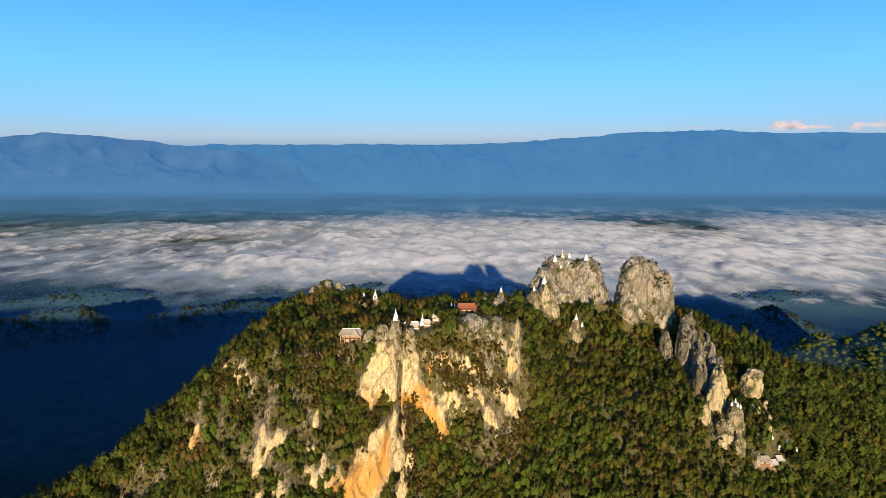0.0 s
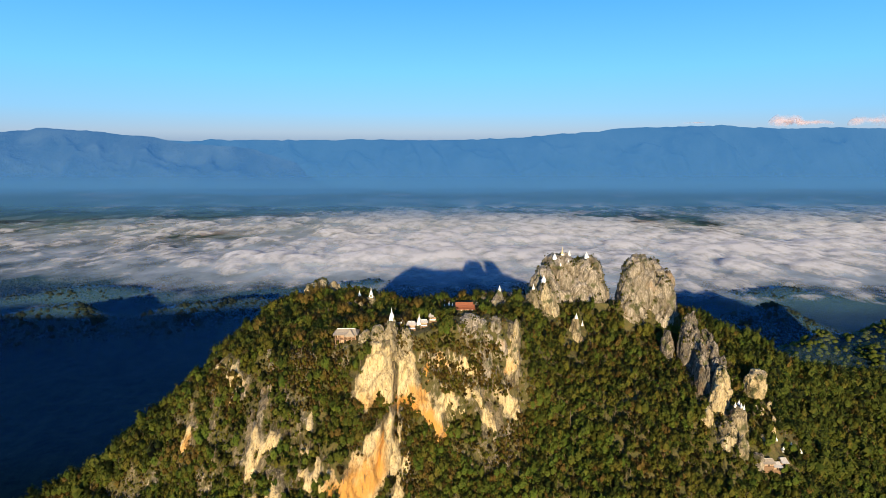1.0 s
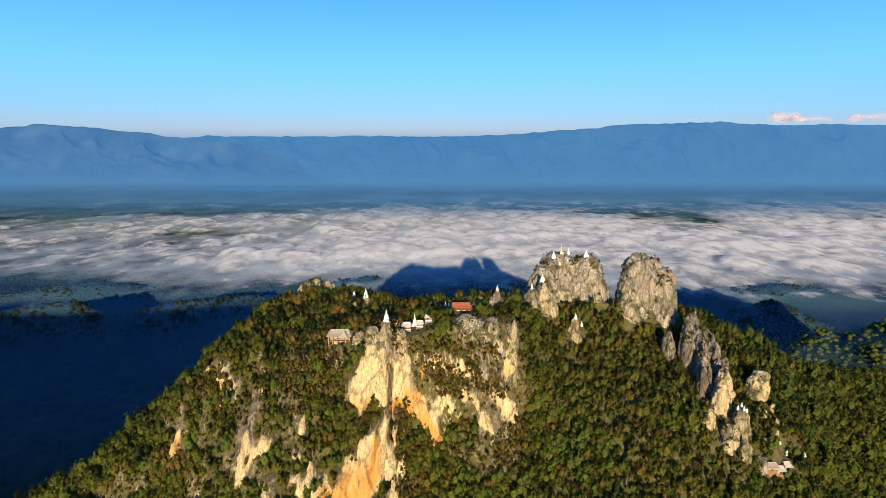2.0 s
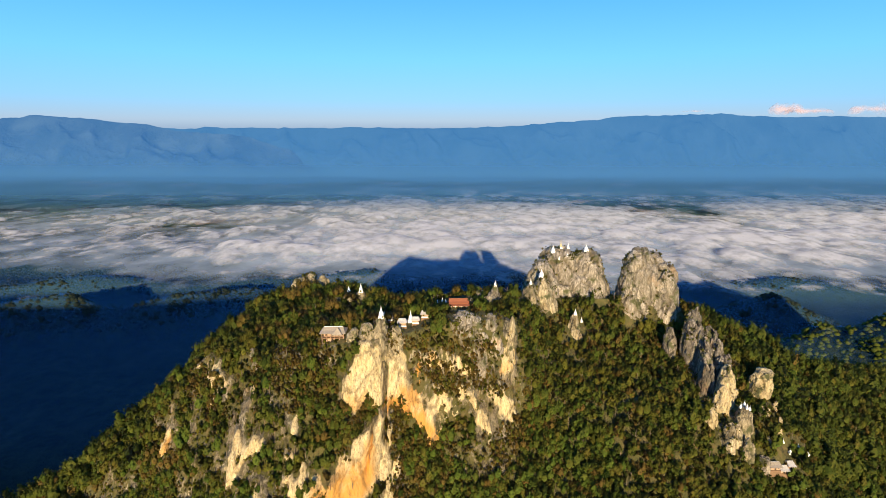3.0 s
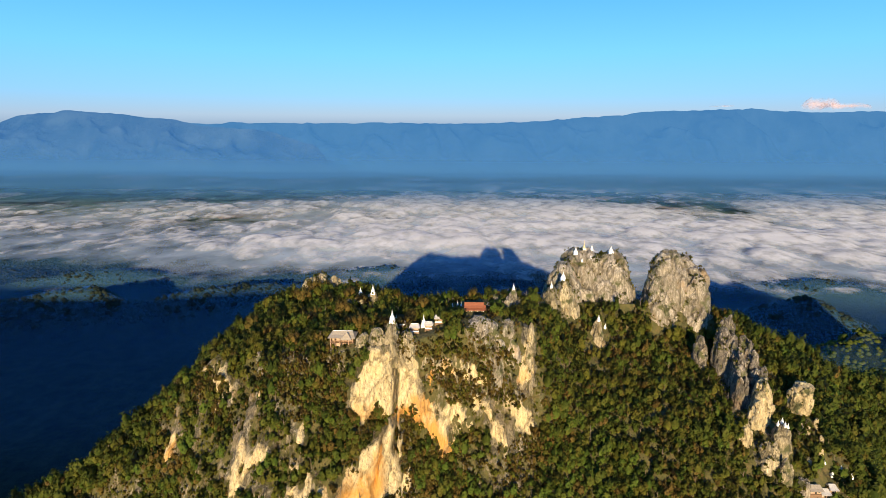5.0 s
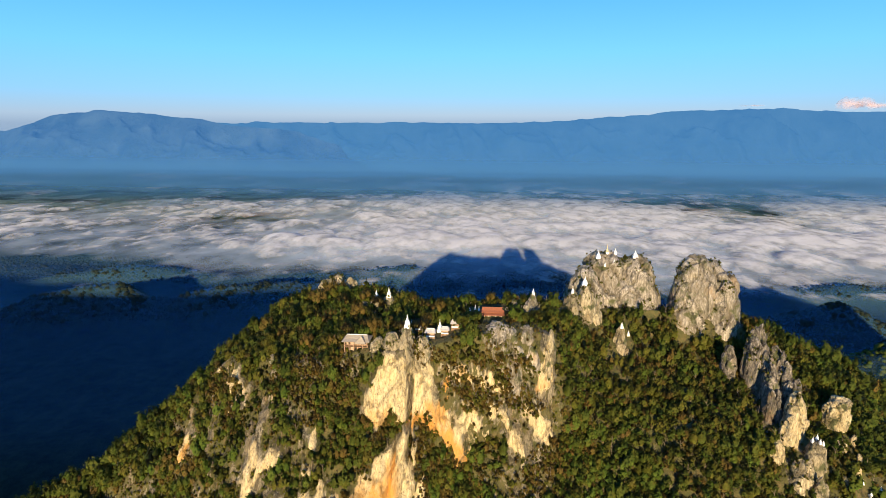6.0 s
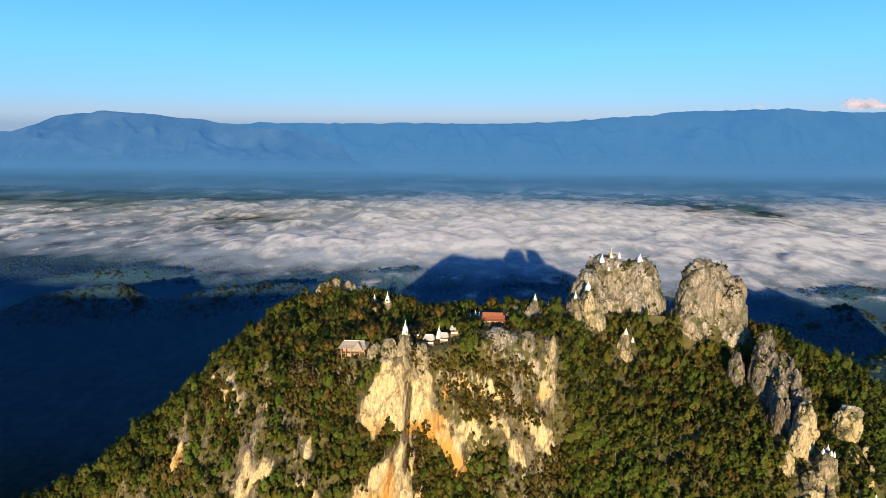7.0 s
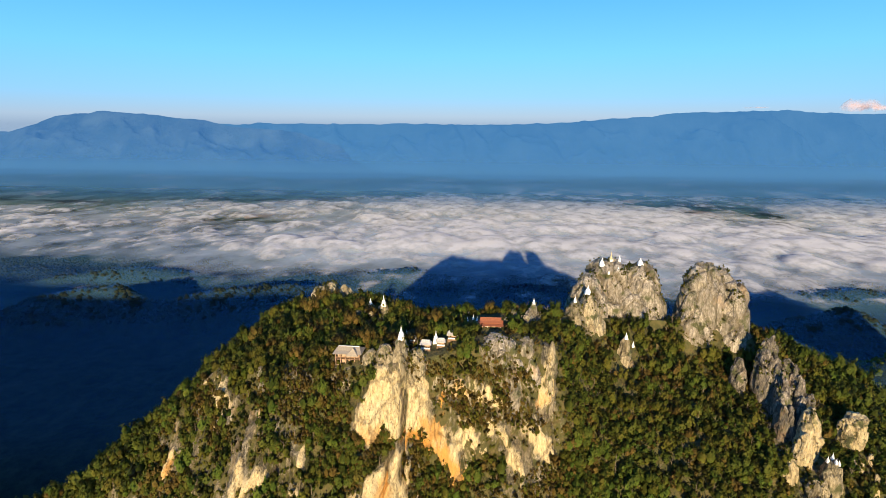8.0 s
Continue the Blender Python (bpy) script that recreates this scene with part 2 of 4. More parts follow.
def mist_material(name, colour, detail, softness, octaves=4, own=1.0):
    """Thin mist: part of the light passes, the rest scatters. How dense it is comes from the mesh and a noise."""
    m, nodes, links, shader = material(name)
    nodes.remove(shader)
    scatter, passing = nodes.new("ShaderNodeBsdfDiffuse"), nodes.new("ShaderNodeBsdfTransparent")
    through_light = nodes.new("ShaderNodeBsdfTranslucent")
    scatter.inputs[0].default_value = through_light.inputs[0].default_value = (*colour, 1)
    # light wanders inside fog; imitated by blending each normal with a fixed sunward one
    place, part_of = nodes.new("ShaderNodeNewGeometry"), nodes.new("ShaderNodeVectorMath")
    mean, unit = nodes.new("ShaderNodeVectorMath"), nodes.new("ShaderNodeVectorMath")
    part_of.operation, mean.operation, unit.operation = "SCALE", "ADD", "NORMALIZE"
    part_of.inputs["Scale"].default_value = own
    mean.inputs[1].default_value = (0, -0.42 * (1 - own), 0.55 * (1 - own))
    links.new(place.outputs["Normal"], part_of.inputs[0])
    links.new(part_of.outputs[0], mean.inputs[0])
    links.new(mean.outputs[0], unit.inputs[0])
    links.new(unit.outputs[0], scatter.inputs["Normal"])
    soft = nodes.new("ShaderNodeMixShader")
    soft.inputs[0].default_value = 0.45
    links.new(scatter.outputs[0], soft.inputs[1])
    links.new(through_light.outputs[0], soft.inputs[2])
    both = nodes.new("ShaderNodeMixShader")
    density = value_of(nodes, "cover")
    if detail:
        n = noise_node(nodes, links, detail, octaves, (1, 0.8, 1.0), 0.55)
        f = maths(nodes, links, "ADD", density, maths(nodes, links, "MULTIPLY", maths(nodes, links, "SUBTRACT", n, 0.5), softness))
        f = ramp(nodes, links, f, (0.25, BLACK), (0.5, (0.42, 0.42, 0.42)), (0.85, (0.96, 0.96, 0.96)))
    else:
        f = density
    links.new(f, both.inputs[0])
    links.new(passing.outputs[0], both.inputs[1])
    links.new(soft.outputs[0], both.inputs[2])
    links.new(both.outputs[0], nodes["Material Output"].inputs[0])
    return m


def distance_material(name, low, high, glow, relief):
    """Far range; the blue air before it is put into base colour and emission."""
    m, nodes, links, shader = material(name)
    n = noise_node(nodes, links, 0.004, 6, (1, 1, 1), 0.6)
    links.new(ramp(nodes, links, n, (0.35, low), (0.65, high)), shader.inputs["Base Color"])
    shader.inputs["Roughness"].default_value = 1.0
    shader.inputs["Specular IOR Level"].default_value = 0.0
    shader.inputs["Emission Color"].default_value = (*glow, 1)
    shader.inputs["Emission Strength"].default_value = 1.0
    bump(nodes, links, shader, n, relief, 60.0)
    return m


TOWER = rock_material("grey_limestone", 0.92, 0.14, (0.96, 1.0, 1.26))
SPIRE = rock_material("dark_grey_limestone", 0.70, 0.0, (0.98, 0.98, 1.16))
OUTCROP = rock_material("pale_limestone", 1.05, 0.2)
CLEAN = rock_material("sunbleached_limestone", 0.95, 0.7)
SLOPE = mountain_material()
GROUND = ground_material()
FOG = mist_material("valley_fog", (0.63, 0.63, 0.675), 0.022, 1.4, 5, 0.10)
MIST = mist_material("thin_mist", (0.41, 0.49, 0.60), 0.010, 0.8, 5, 0.2)
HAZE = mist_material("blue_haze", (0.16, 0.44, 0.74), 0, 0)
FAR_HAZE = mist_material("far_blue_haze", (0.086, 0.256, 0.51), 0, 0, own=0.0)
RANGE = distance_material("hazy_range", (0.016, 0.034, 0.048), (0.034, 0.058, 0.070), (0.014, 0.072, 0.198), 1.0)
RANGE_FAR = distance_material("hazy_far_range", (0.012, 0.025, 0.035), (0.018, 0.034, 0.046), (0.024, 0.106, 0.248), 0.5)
LEAVES = [
    foliage_material("deep_green_leaves", (0.056, 0.080, 0.009), (0.096, 0.120, 0.014), (0.118, 0.120, 0.015)),
    foliage_material("olive_leaves", (0.092, 0.100, 0.011), (0.146, 0.146, 0.016), (0.156, 0.126, 0.020)),
    foliage_material("dry_brown_leaves", (0.120, 0.076, 0.016), (0.190, 0.122, 0.026), (0.156, 0.122, 0.022)),
    foliage_material("fresh_green_leaves", (0.066, 0.112, 0.012), (0.122, 0.164, 0.018), (0.132, 0.144, 0.017)),
]
BARE_WOOD = plain_material("pale_bare_branches", (0.19, 0.14, 0.085), 0.9)
BARK = plain_material("grey_bark", (0.16, 0.13, 0.10), 0.9)
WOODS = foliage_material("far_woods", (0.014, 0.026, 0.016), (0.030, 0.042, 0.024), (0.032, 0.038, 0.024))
WHITEWASH = plain_material("white_lime_plaster", (0.82, 0.80, 0.75), 0.6, 1.2, 0.1)
GOLD = plain_material("dull_gold", (0.55, 0.45, 0.25), 0.4)
PINK_WALL = plain_material("pink_plaster", (0.48, 0.31, 0.20), 0.8)
TAN_ROOF = plain_material("weathered_tan_tiles", (0.37, 0.30, 0.21), 0.8)
RED_ROOF = plain_material("red_clay_tiles", (0.27, 0.085, 0.035), 0.8)
PALE_ROOF = plain_material("pale_tin_roof", (0.55, 0.50, 0.43), 0.6)
WOOD = plain_material("brown_timber", (0.22, 0.13, 0.07), 0.8)
# near-black panels paint the unlit inside of windows and doors
DARK = plain_material("unlit_opening_panel", (0.03, 0.025, 0.02), 0.9)
STEEL = plain_material("galvanised_rail", (0.5, 0.5, 0.48), 0.5)

# ---------------------------------------------------------------- the valley floor, one sheet to the horizon
HILLS = [(-470, 1105, 175, 42, 56, 44), (-770, 985, 190, 45, 76, 12), (655, 1015, 105, 75, 68, -6), (590, 590, 150, 130, 182, 0), (-212, 535, 55, 70, 178, 0),
         (-900, 1230, 260, 50, 34, 14), (-250, 1330, 240, 60, 30, 8), (820, 1250, 300, 60, 36, 0), (400, 760, 110, 160, 90, 20)]


def ridge_crest(x):
    """The wooded ridge behind the camera, which shades the near valley."""
    return 424 + 14 * fbm(x / 260, 0.0, octaves=4, seed=21) + 52 * step(-275, -380, x) + 12 * step(330, 480, x)


def ground_height(x, y):
    z = 13 * fbm(x / 160, y / 160, octaves=4, seed=3) + 9
    z = z * step(4300, 2000, y) * step(-300, 500, y)
    for cx, cy, rx, ry, h, turn in HILLS:
        c, s = math.cos(radians(turn)), math.sin(radians(turn))
        u, v = ((x - cx) * c + (y - cy) * s) / rx, (-(x - cx) * s + (y - cy) * c) / ry
        z = z + h * np.exp(-(u * u + v * v)) * (1 + 0.25 * fbm(x / 60, y / 60, seed=9))
    return z + ridge_crest(x) * np.exp(-((y + 760) / 270) ** 2)


ys = np.concatenate([np.arange(-1700, 0, 40), np.arange(0, 700, 25), np.arange(700, 1700, 12), np.arange(1700, 4960, 45)])
side = np.concatenate([np.arange(0, 1300, 16), np.arange(1300, 6000, 80)])
xs = np.concatenate([-side[:0:-1], side])
GX, GY = np.meshgrid(xs, ys)
GZ = ground_height(GX, GY)
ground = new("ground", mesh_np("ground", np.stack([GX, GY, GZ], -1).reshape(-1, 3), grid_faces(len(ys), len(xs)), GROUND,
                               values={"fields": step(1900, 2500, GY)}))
tagged(ground, "dark forested valley floor with far farm fields", "ground", kind="structure")


# ---------------------------------------------------------------- far mountain ranges
def mountain_range(name, crest_x, crest_z, y_crest, y_foot, mat, label, seed, rough):
    gx, v = np.meshgrid(np.arange(-5600, 5600, 26.0), np.linspace(0, 1, 70))
    top = np.interp(gx, crest_x, crest_z)
    top = top + rough * (fbm(gx / 260, 0.0, octaves=5, seed=seed) + 0.25 * fbm(gx / 60, 0.0, octaves=3, seed=seed + 3))
    spur = fbm(gx / 420 + v * 0.6, v * 1.1, octaves=4, seed=seed + 5, ridged=True)
    z = top * (v ** 1.7) * (1 + 0.85 * (spur - 0.3) * np.sin(np.pi * v) ** 0.8)
    y = y_foot + (y_crest - y_foot) * v + 330 * fbm(gx / 420, v, seed=seed + 8) * (1 - v)
    ob = new(name, mesh_np(name, np.stack([gx, y, z - 3], -1).reshape(-1, 3), grid_faces(*gx.shape), mat))
    return tagged(ob, label, "mountains", kind="structure")


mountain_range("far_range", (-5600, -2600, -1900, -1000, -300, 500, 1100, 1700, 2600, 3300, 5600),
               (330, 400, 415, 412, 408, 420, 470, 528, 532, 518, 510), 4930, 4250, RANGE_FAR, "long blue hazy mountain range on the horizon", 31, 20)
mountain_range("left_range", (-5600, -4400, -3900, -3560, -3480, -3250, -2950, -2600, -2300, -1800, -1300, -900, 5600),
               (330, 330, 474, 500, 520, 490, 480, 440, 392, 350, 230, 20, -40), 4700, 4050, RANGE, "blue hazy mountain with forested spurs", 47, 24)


# ---------------------------------------------------------------- the karst mountain
def block_cells(points, seeds, seed):
    """Breaks rock into blocks: for each point its block's random value and how near it lies to a joint (1 at the joint)."""
    r = np.random.default_rng(seed)
    rand = r.random(len(seeds))
    value, joint = np.empty(len(points)), np.empty(len(points))
    for a in range(0, len(points), 20000):
        d = np.linalg.norm(points[a:a + 20000, None] - seeds[None], axis=-1)
        near = np.argpartition(d, 1, axis=1)[:, :2]
        two = np.take_along_axis(d, near, 1)
        first = np.argmin(two, axis=1)
        value[a:a + 20000] = rand[near[np.arange(len(near)), first]]
        joint[a:a + 20000] = np.abs(two[:, 0] - two[:, 1])
    return value, joint


KX = (-480, -256, -210, -161, -132, -108, -88, -60, -40, -21, 0, 20, 40, 60, 80, 110, 140, 163, 197, 239, 279, 333, 480)
CREST_Z = (60, 183, 211, 253, 282, 298, 303, 302, 301, 299, 301, 303, 303, 296, 294, 292, 290, 287, 272, 248, 236, 224, 120)
CREST_Y = (300, 295, 296, 304, 316, 342, 358, 346, 335, 330, 330, 330, 332, 345, 354, 356, 358, 358, 350, 352, 366, 386, 420)
EDGE_Z = (50, 172, 202, 242, 277, 284, 285, 290, 297, 295, 300, 302, 298, 276, 274, 274, 269, 266, 254, 233, 226, 216, 110)
EDGE_Y = (292, 288, 290, 290, 297, 286, 281, 284, 272, 284, 289, 291, 296, 322, 328, 345, 346, 335, 318, 338, 352, 372, 405)
FOOT_Z = (0, 140, 180, 215, 240, 250, 252, 246, 232, 240, 246, 248, 250, 252, 254, 250, 246, 244, 236, 214, 205, 195, 80)
FOOT_Y = (270, 270, 276, 272, 272, 259, 254, 254, 252, 268, 275, 279, 285, 290, 295, 288, 284, 283, 286, 318, 330, 350, 390)
RUN = (0.7, 0.7, 0.7, 0.62, 0.6, 0.6, 0.6, 0.55, 0.5, 0.55, 0.6, 0.7, 0.85, 1.0, 1.0, 0.95, 0.85, 0.8, 0.85, 0.9, 0.9, 0.9, 0.9)

# rocky ground, as strokes: from x, z to x, z, half width at both ends, how bare
ROCK_CLIFF = [(-34.2, 299.5, -37.9, 287.7, 5.5, 6.7, 0.7), (-26.7, 295.1, -29.3, 282.9, 3.4, 3.4, 0.66), (-39.6, 288.0, -45.8, 268.7, 5.4, 7.1, 0.7), (-24.8, 283.9, -21.8, 260.3, 6.9, 7.6, 0.7),
              (-6.3, 264.0, -4.9, 242.7, 8.8, 4.2, 0.66), (-13.7, 286.1, 13.0, 274.9, 4.1, 4.8, 0.62), (14.5, 290.8, 19.3, 274.6, 6, 7, 0.64), (37.2, 297.1, 35.0, 271.0, 3.6, 6.2, 0.75),
              (17.6, 264.0, 31.8, 237.2, 10.0, 12, 0.64), (-27.3, 260.7, -27.8, 238.3, 4.5, 5.2, 0.66), (4.1, 235.0, 28.1, 231.6, 4.8, 4.2, 0.5), (-6, 276, 30, 262, 15, 16, 0.56)]
ROCK_FLANK = [(-98.9, 266, -101.5, 238, 6, 8.0, 0.72), (-89.5, 253.4, -97.4, 242.4, 5, 6, 0.68), (-130.2, 256, -128, 238, 5.5, 7, 0.64), (-145.5, 243, -145.5, 229, 4.0, 5, 0.66),
              (-133.5, 276, -117, 270, 9, 9.5, 0.68), (-122.2, 270.8, -119.2, 258, 5, 4, 0.6), (-76.2, 268.0, -73.4, 248, 3.4, 4, 0.56), (-84.5, 234.7, -99.1, 224.6, 7.7, 6.7, 0.6),
              (-65.8, 252.6, -65.5, 234.0, 3, 3.5, 0.56), (-96.2, 289.3, -96.4, 287.4, 1.5, 1.5, 0.7), (-67.0, 301.0, -59.1, 299.4, 2.9, 2.9, 0.5), (-95.6, 273.0, -95.2, 267.5, 1.7, 1.7, 0.55), (-136.0, 267.7, -131.2, 258.1, 2.3, 2.9, 0.5)]
ROCK_LOW = [(-32.4, 258, -38, 240.4, 5.5, 9, 0.7), (-37, 243.2, -49, 226.0, 10, 13, 0.7), (-62.1, 232.4, -75.5, 237.7, 5.5, 3.3, 0.62), (-24.1, 246.9, -27.5, 218.1, 4.4, 6.8, 0.6), (-70.7, 226.8, -87.1, 228.3, 5.0, 4.4, 0.55)]
ROCK_RIGHT = [(160, 272, 158, 250, 7, 6, 0.6), (155, 244, 150, 236, 6, 4, 0.5), (182, 246, 190, 243, 4, 4, 0.5), (150, 262, 146, 250, 3, 3, 0.55)]
# sheer sunbleached walls, as strokes
SHEER_CLIFF = [(-38.5, 291, -43.5, 272, 5.0, 7.0), (-33.4, 288, -34, 270, 4.6, 5), (-23.4, 284, -22, 265.1, 4.8, 6), (-2.5, 260, -5.5, 245.0, 8.6, 3.6), (-14, 263, -8.4, 252.6, 4, 5), (-9, 283, 13, 276.4, 2.8, 3.4),
               (36.7, 292.1, 34.7, 275.8, 3.0, 4.9), (-28.1, 265.1, -18.9, 258.0, 1.7, 2.3), (15, 263, 24.9, 240, 2.2, 3.0), (27, 264, 38.4, 248, 2.8, 3.6), (10.0, 266, 7.7, 256.9, 2.8, 2.6)]
SHEER_LOW = [(-32.5, 258, -38, 240.4, 3.8, 7.5), (-37, 243.2, -47, 226.6, 8.5, 11.5), (-62.1, 232.4, -74.1, 237.7, 3.8, 1.9), (-27.0, 250.3, -29.7, 231.2, 1.7, 2.6), (-99.1, 224.6, -87.5, 231.6, 2.8, 3.3), (-24.2, 232.5, -27.3, 219.7, 2.2, 3.4)]
SHEER_FLANK = [(-100.0, 249.5, -101.7, 238.1, 3.6, 5), (-89.5, 253.4, -97.1, 245.6, 3, 3), (-145.1, 241, -145.6, 232.6, 2.6, 3.4), (-133.5, 276.5, -118, 272, 5.4, 6), (-124.0, 272.0, -120.2, 263.7, 2.4, 1.8), (-72.5, 263.5, -74.8, 248.2, 1.4, 1.7), (-66.8, 249.5, -66.4, 237.1, 1.4, 1.7), (-95.6, 273.0, -95.1, 268.4, 1.1, 1.1)]
# orange water stains
DRIP = [(-13.9, 283.5, -13.0, 267.7, 1.2, 1.5, 1.0), (-27.5, 263.5, -18.0, 258.0, 2.3, 2.9, 0.95), (-12.2, 255.9, -3.4, 242.7, 4.1, 3.0, 0.9), (-19.4, 267.7, -15.1, 262.9, 2.9, 2.9, 0.8), (-40.2, 235.4, -54.5, 222.8, 6.6, 11.1, 0.9),
        (-36.0, 246.5, -37.7, 237.1, 2.7, 4.4, 0.6), (-43.0, 268.7, -40.4, 265.7, 4.9, 3.3, 0.45), (-6.3, 283.4, -3.4, 280.2, 2.4, 2.4, 0.5), (-145.3, 237.7, -145.6, 231.9, 1.5, 1.8, 0.7), (34.7, 276.5, 31.7, 273.2, 3.1, 2.4, 0.4)]
# dry brush that grows over the rock
BRUSH = [(-12.1, 282.1, 4.0, 269.4, 3.5, 7.7), (1.1, 290.8, 19.1, 282.7, 4.2, 4.8), (-24.2, 259.3, -16.3, 220.8, 3.9, 7.5), (-16.5, 242.2, 4.0, 225.7, 7.0, 6.5), (-27.7, 293.4, -13.4, 290.3, 2.3, 4.0), (12.9, 274.3, 28.0, 264.6, 3.6, 4.2),
         (-39.9, 262.0, -51.5, 245.1, 2.7, 3.9), (-93.9, 277.0, -67.0, 280.2, 5.9, 8.9), (-128.6, 263.4, -114.5, 256.9, 4.7, 4.7), (28.3, 233.6, 52.2, 240.4, 4.8, 6.0), (-62.8, 271.6, -73.9, 271.6, 6.9, 6.9)]


def smooth_interp(x, keys):
    """Piecewise linear through the keys, rounded over a few metres."""
    return sum(np.interp(x + d, KX, keys) * w for d, w in ((-8, 0.2), (-4, 0.2), (0, 0.2), (4, 0.2), (8, 0.2)))


def patches(x, z, table, soft):
    """Uneven patches along the strokes of a table."""
    px = x + 2.6 * fbm(x / 8, z / 8, octaves=4, seed=61)
    pz = z + 3.5 * fbm(x / 7, z / 10, octaves=4, seed=62) + 4 * fbm(x / 2.2, z / 26, octaves=3, seed=64)
    mask = np.zeros_like(x)
    for ax, az, bx, bz, ra, rb, *w in table:
        dx, dz = bx - ax, bz - az
        t = np.clip(((px - ax) * dx + (pz - az) * dz) / (dx * dx + dz * dz), 0, 1)
        d = np.hypot(px - ax - t * dx, pz - az - t * dz) / (ra + (rb - ra) * t)
        mask = np.maximum(mask, (w[0] if w else 1.0) * step(1 + soft, 1 - soft, d))
    return mask


def build_mountain():
    cols = np.concatenate([np.arange(-470, -290, 4.0), np.arange(-290, -160, 1.3), np.arange(-160, 205, 0.75), np.arange(205, 350, 1.3), np.arange(350, 480, 4.0)])
    cz, cy, ez, ey, fz, fy, run = (smooth_interp(cols, k) for k in (CREST_Z, CREST_Y, EDGE_Z, EDGE_Y, FOOT_Z, FOOT_Y, RUN))
    low_z, low_y = np.full_like(cols, -4.0), fy - run * (fz + 4) * 0.98 - 20
    mid_z, mid_y = fz * 0.62, fy - run * fz * 0.38
    back_z, back_y = np.full_like(cols, -6.0), cy + (cz + 6) * 0.85
    knots = [(low_y, low_z, 16), (mid_y, mid_z, 70), (fy, fz, 62), (ey, ez, 58), (cy, cz, 60), (back_y, back_z, 0)]
    py, pz = [], []
    for (ya, za, n), (yb, zb, _) in zip(knots, knots[1:]):
        for t in np.linspace(0, 1, n, endpoint=False):
            py.append(ya + (yb - ya) * t)
            pz.append(za + (zb - za) * t)
    py.append(back_y), pz.append(back_z)
    y, z = np.array(py), np.array(pz)
    x = np.broadcast_to(cols, y.shape).copy()
    for _ in range(3):  # round the corners of the profile
        y[1:-1] = (y[:-2] + 2 * y[1:-1] + y[2:]) / 4
        z[1:-1] = (z[:-2] + 2 * z[1:-1] + z[2:]) / 4
    loose = 0.54 * step(0.12, 0.32, fbm(x / 13, z / 15, y / 20, octaves=4, seed=66)) * (0.55 + 0.45 * step(60, 20, x))
    front = step(8, 2, y - ey) * (np.arange(len(y))[:, None] < 200)
    sheer = patches(x, z, SHEER_CLIFF + SHEER_LOW + SHEER_FLANK, 0.4) * front
    stone = np.maximum(patches(x, z, ROCK_CLIFF + ROCK_LOW, 0.35), patches(x, z, ROCK_FLANK + ROCK_RIGHT, 0.35))
    shards = step(-0.30, 0.05, fbm(x / 3.2, z / 6, octaves=3, seed=68))
    stone, sheer = stone * np.where(x < -55, 0.6 + 0.4 * shards, 0.85 + 0.15 * shards), sheer * np.where(x < -55, 0.25 + 0.75 * shards, np.where(x < -10, 0.9 + 0.1 * shards, 0.5 + 0.5 * shards))
    bare = np.maximum(np.maximum(stone, loose) * front, sheer)
    cleft = np.abs(x - np.interp(z, (235, 250, 300), (-27.6, -28.6, -31.0)) - 0.8 * fbm(z / 5, 0.0, seed=70))
    cleft = np.maximum(step(1.15, 0.5, cleft) * step(236, 246, z) * step(304, 298, z), step(0.9, 0.3, np.abs(x + 35.5 - 0.12 * (z - 250) - 1.2 * fbm(z / 6, 0.0, seed=78))) * step(232, 240, z) * step(266, 258, z))
    arch = step(1.15, 0.7, ((x + 37) / 4.5) ** 2 + ((z - 259) / 5.5) ** 2)
    # cleft and arch also get a darker colour than the bright wall
    sheer = sheer * (1 - cleft) * (1 - arch)
    bare = bare * (1 - 0.15 * cleft) * (1 - 0.4 * arch)
    live = step(0, 60, z)
    # gullies and knobs on the slopes, flutes and cracks on the walls
    gully = fbm(x / 26, z / 34, y / 40, octaves=5, seed=5)
    flute = fbm(x / 5.5, z / 26, y / 12, octaves=5, seed=12, ridged=True)
    crack = fbm(x / 11, z / 60, octaves=3, seed=15, ridged=True)
    out = 4.0 * gully * (1 - 0.5 * sheer) + bare * (2.2 * flute - 4.5 * step(0.62, 0.9, crack) * (1 - sheer)) + 1.2 * sheer + 2.4 * step(0.3, 0.7, stone * front) * (x < -60) + bare * 0.9 * fbm(x / 1.9, z / 10, y / 8, octaves=3, seed=17, ridged=True)
    # one deep cleft down the bright wall and a hollow arch beside its foot
    out = out - 5.0 * cleft - 4.5 * arch
    value, joint = np.full(x.size, 0.6), np.zeros(x.size)
    rocky = (bare.ravel() > 0.3).nonzero()[0]
    pts = np.stack([x + 1.6 * fbm(x / 5, z / 5, octaves=3, seed=74), 0.55 * (z + 2.5 * fbm(x / 5, z / 7, octaves=3, seed=75))], -1).reshape(-1, 2)[rocky]
    cells = pts[np.random.default_rng(8).choice(len(pts), 420, replace=False)]
    value[rocky], j = block_cells(pts, cells, 9)
    joint[rocky] = step(0.7, 0.0, j)
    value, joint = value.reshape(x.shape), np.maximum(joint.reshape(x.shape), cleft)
    out = out + (bare > 0.3) * (2.2 * (value - 0.5) * (1 - 0.5 * sheer) - 1.3 * joint)
    knob = fbm(x / 9, y / 9, z / 9, octaves=4, seed=33)
    y2 = y - live * (out + 0.9 * knob)
    z2 = z + live * (1.6 * knob + 2.0 * gully * (1 - bare))
    x2 = x + live * bare * 0.9 * fbm(x / 6, z / 9, y / 9, octaves=3, seed=44)
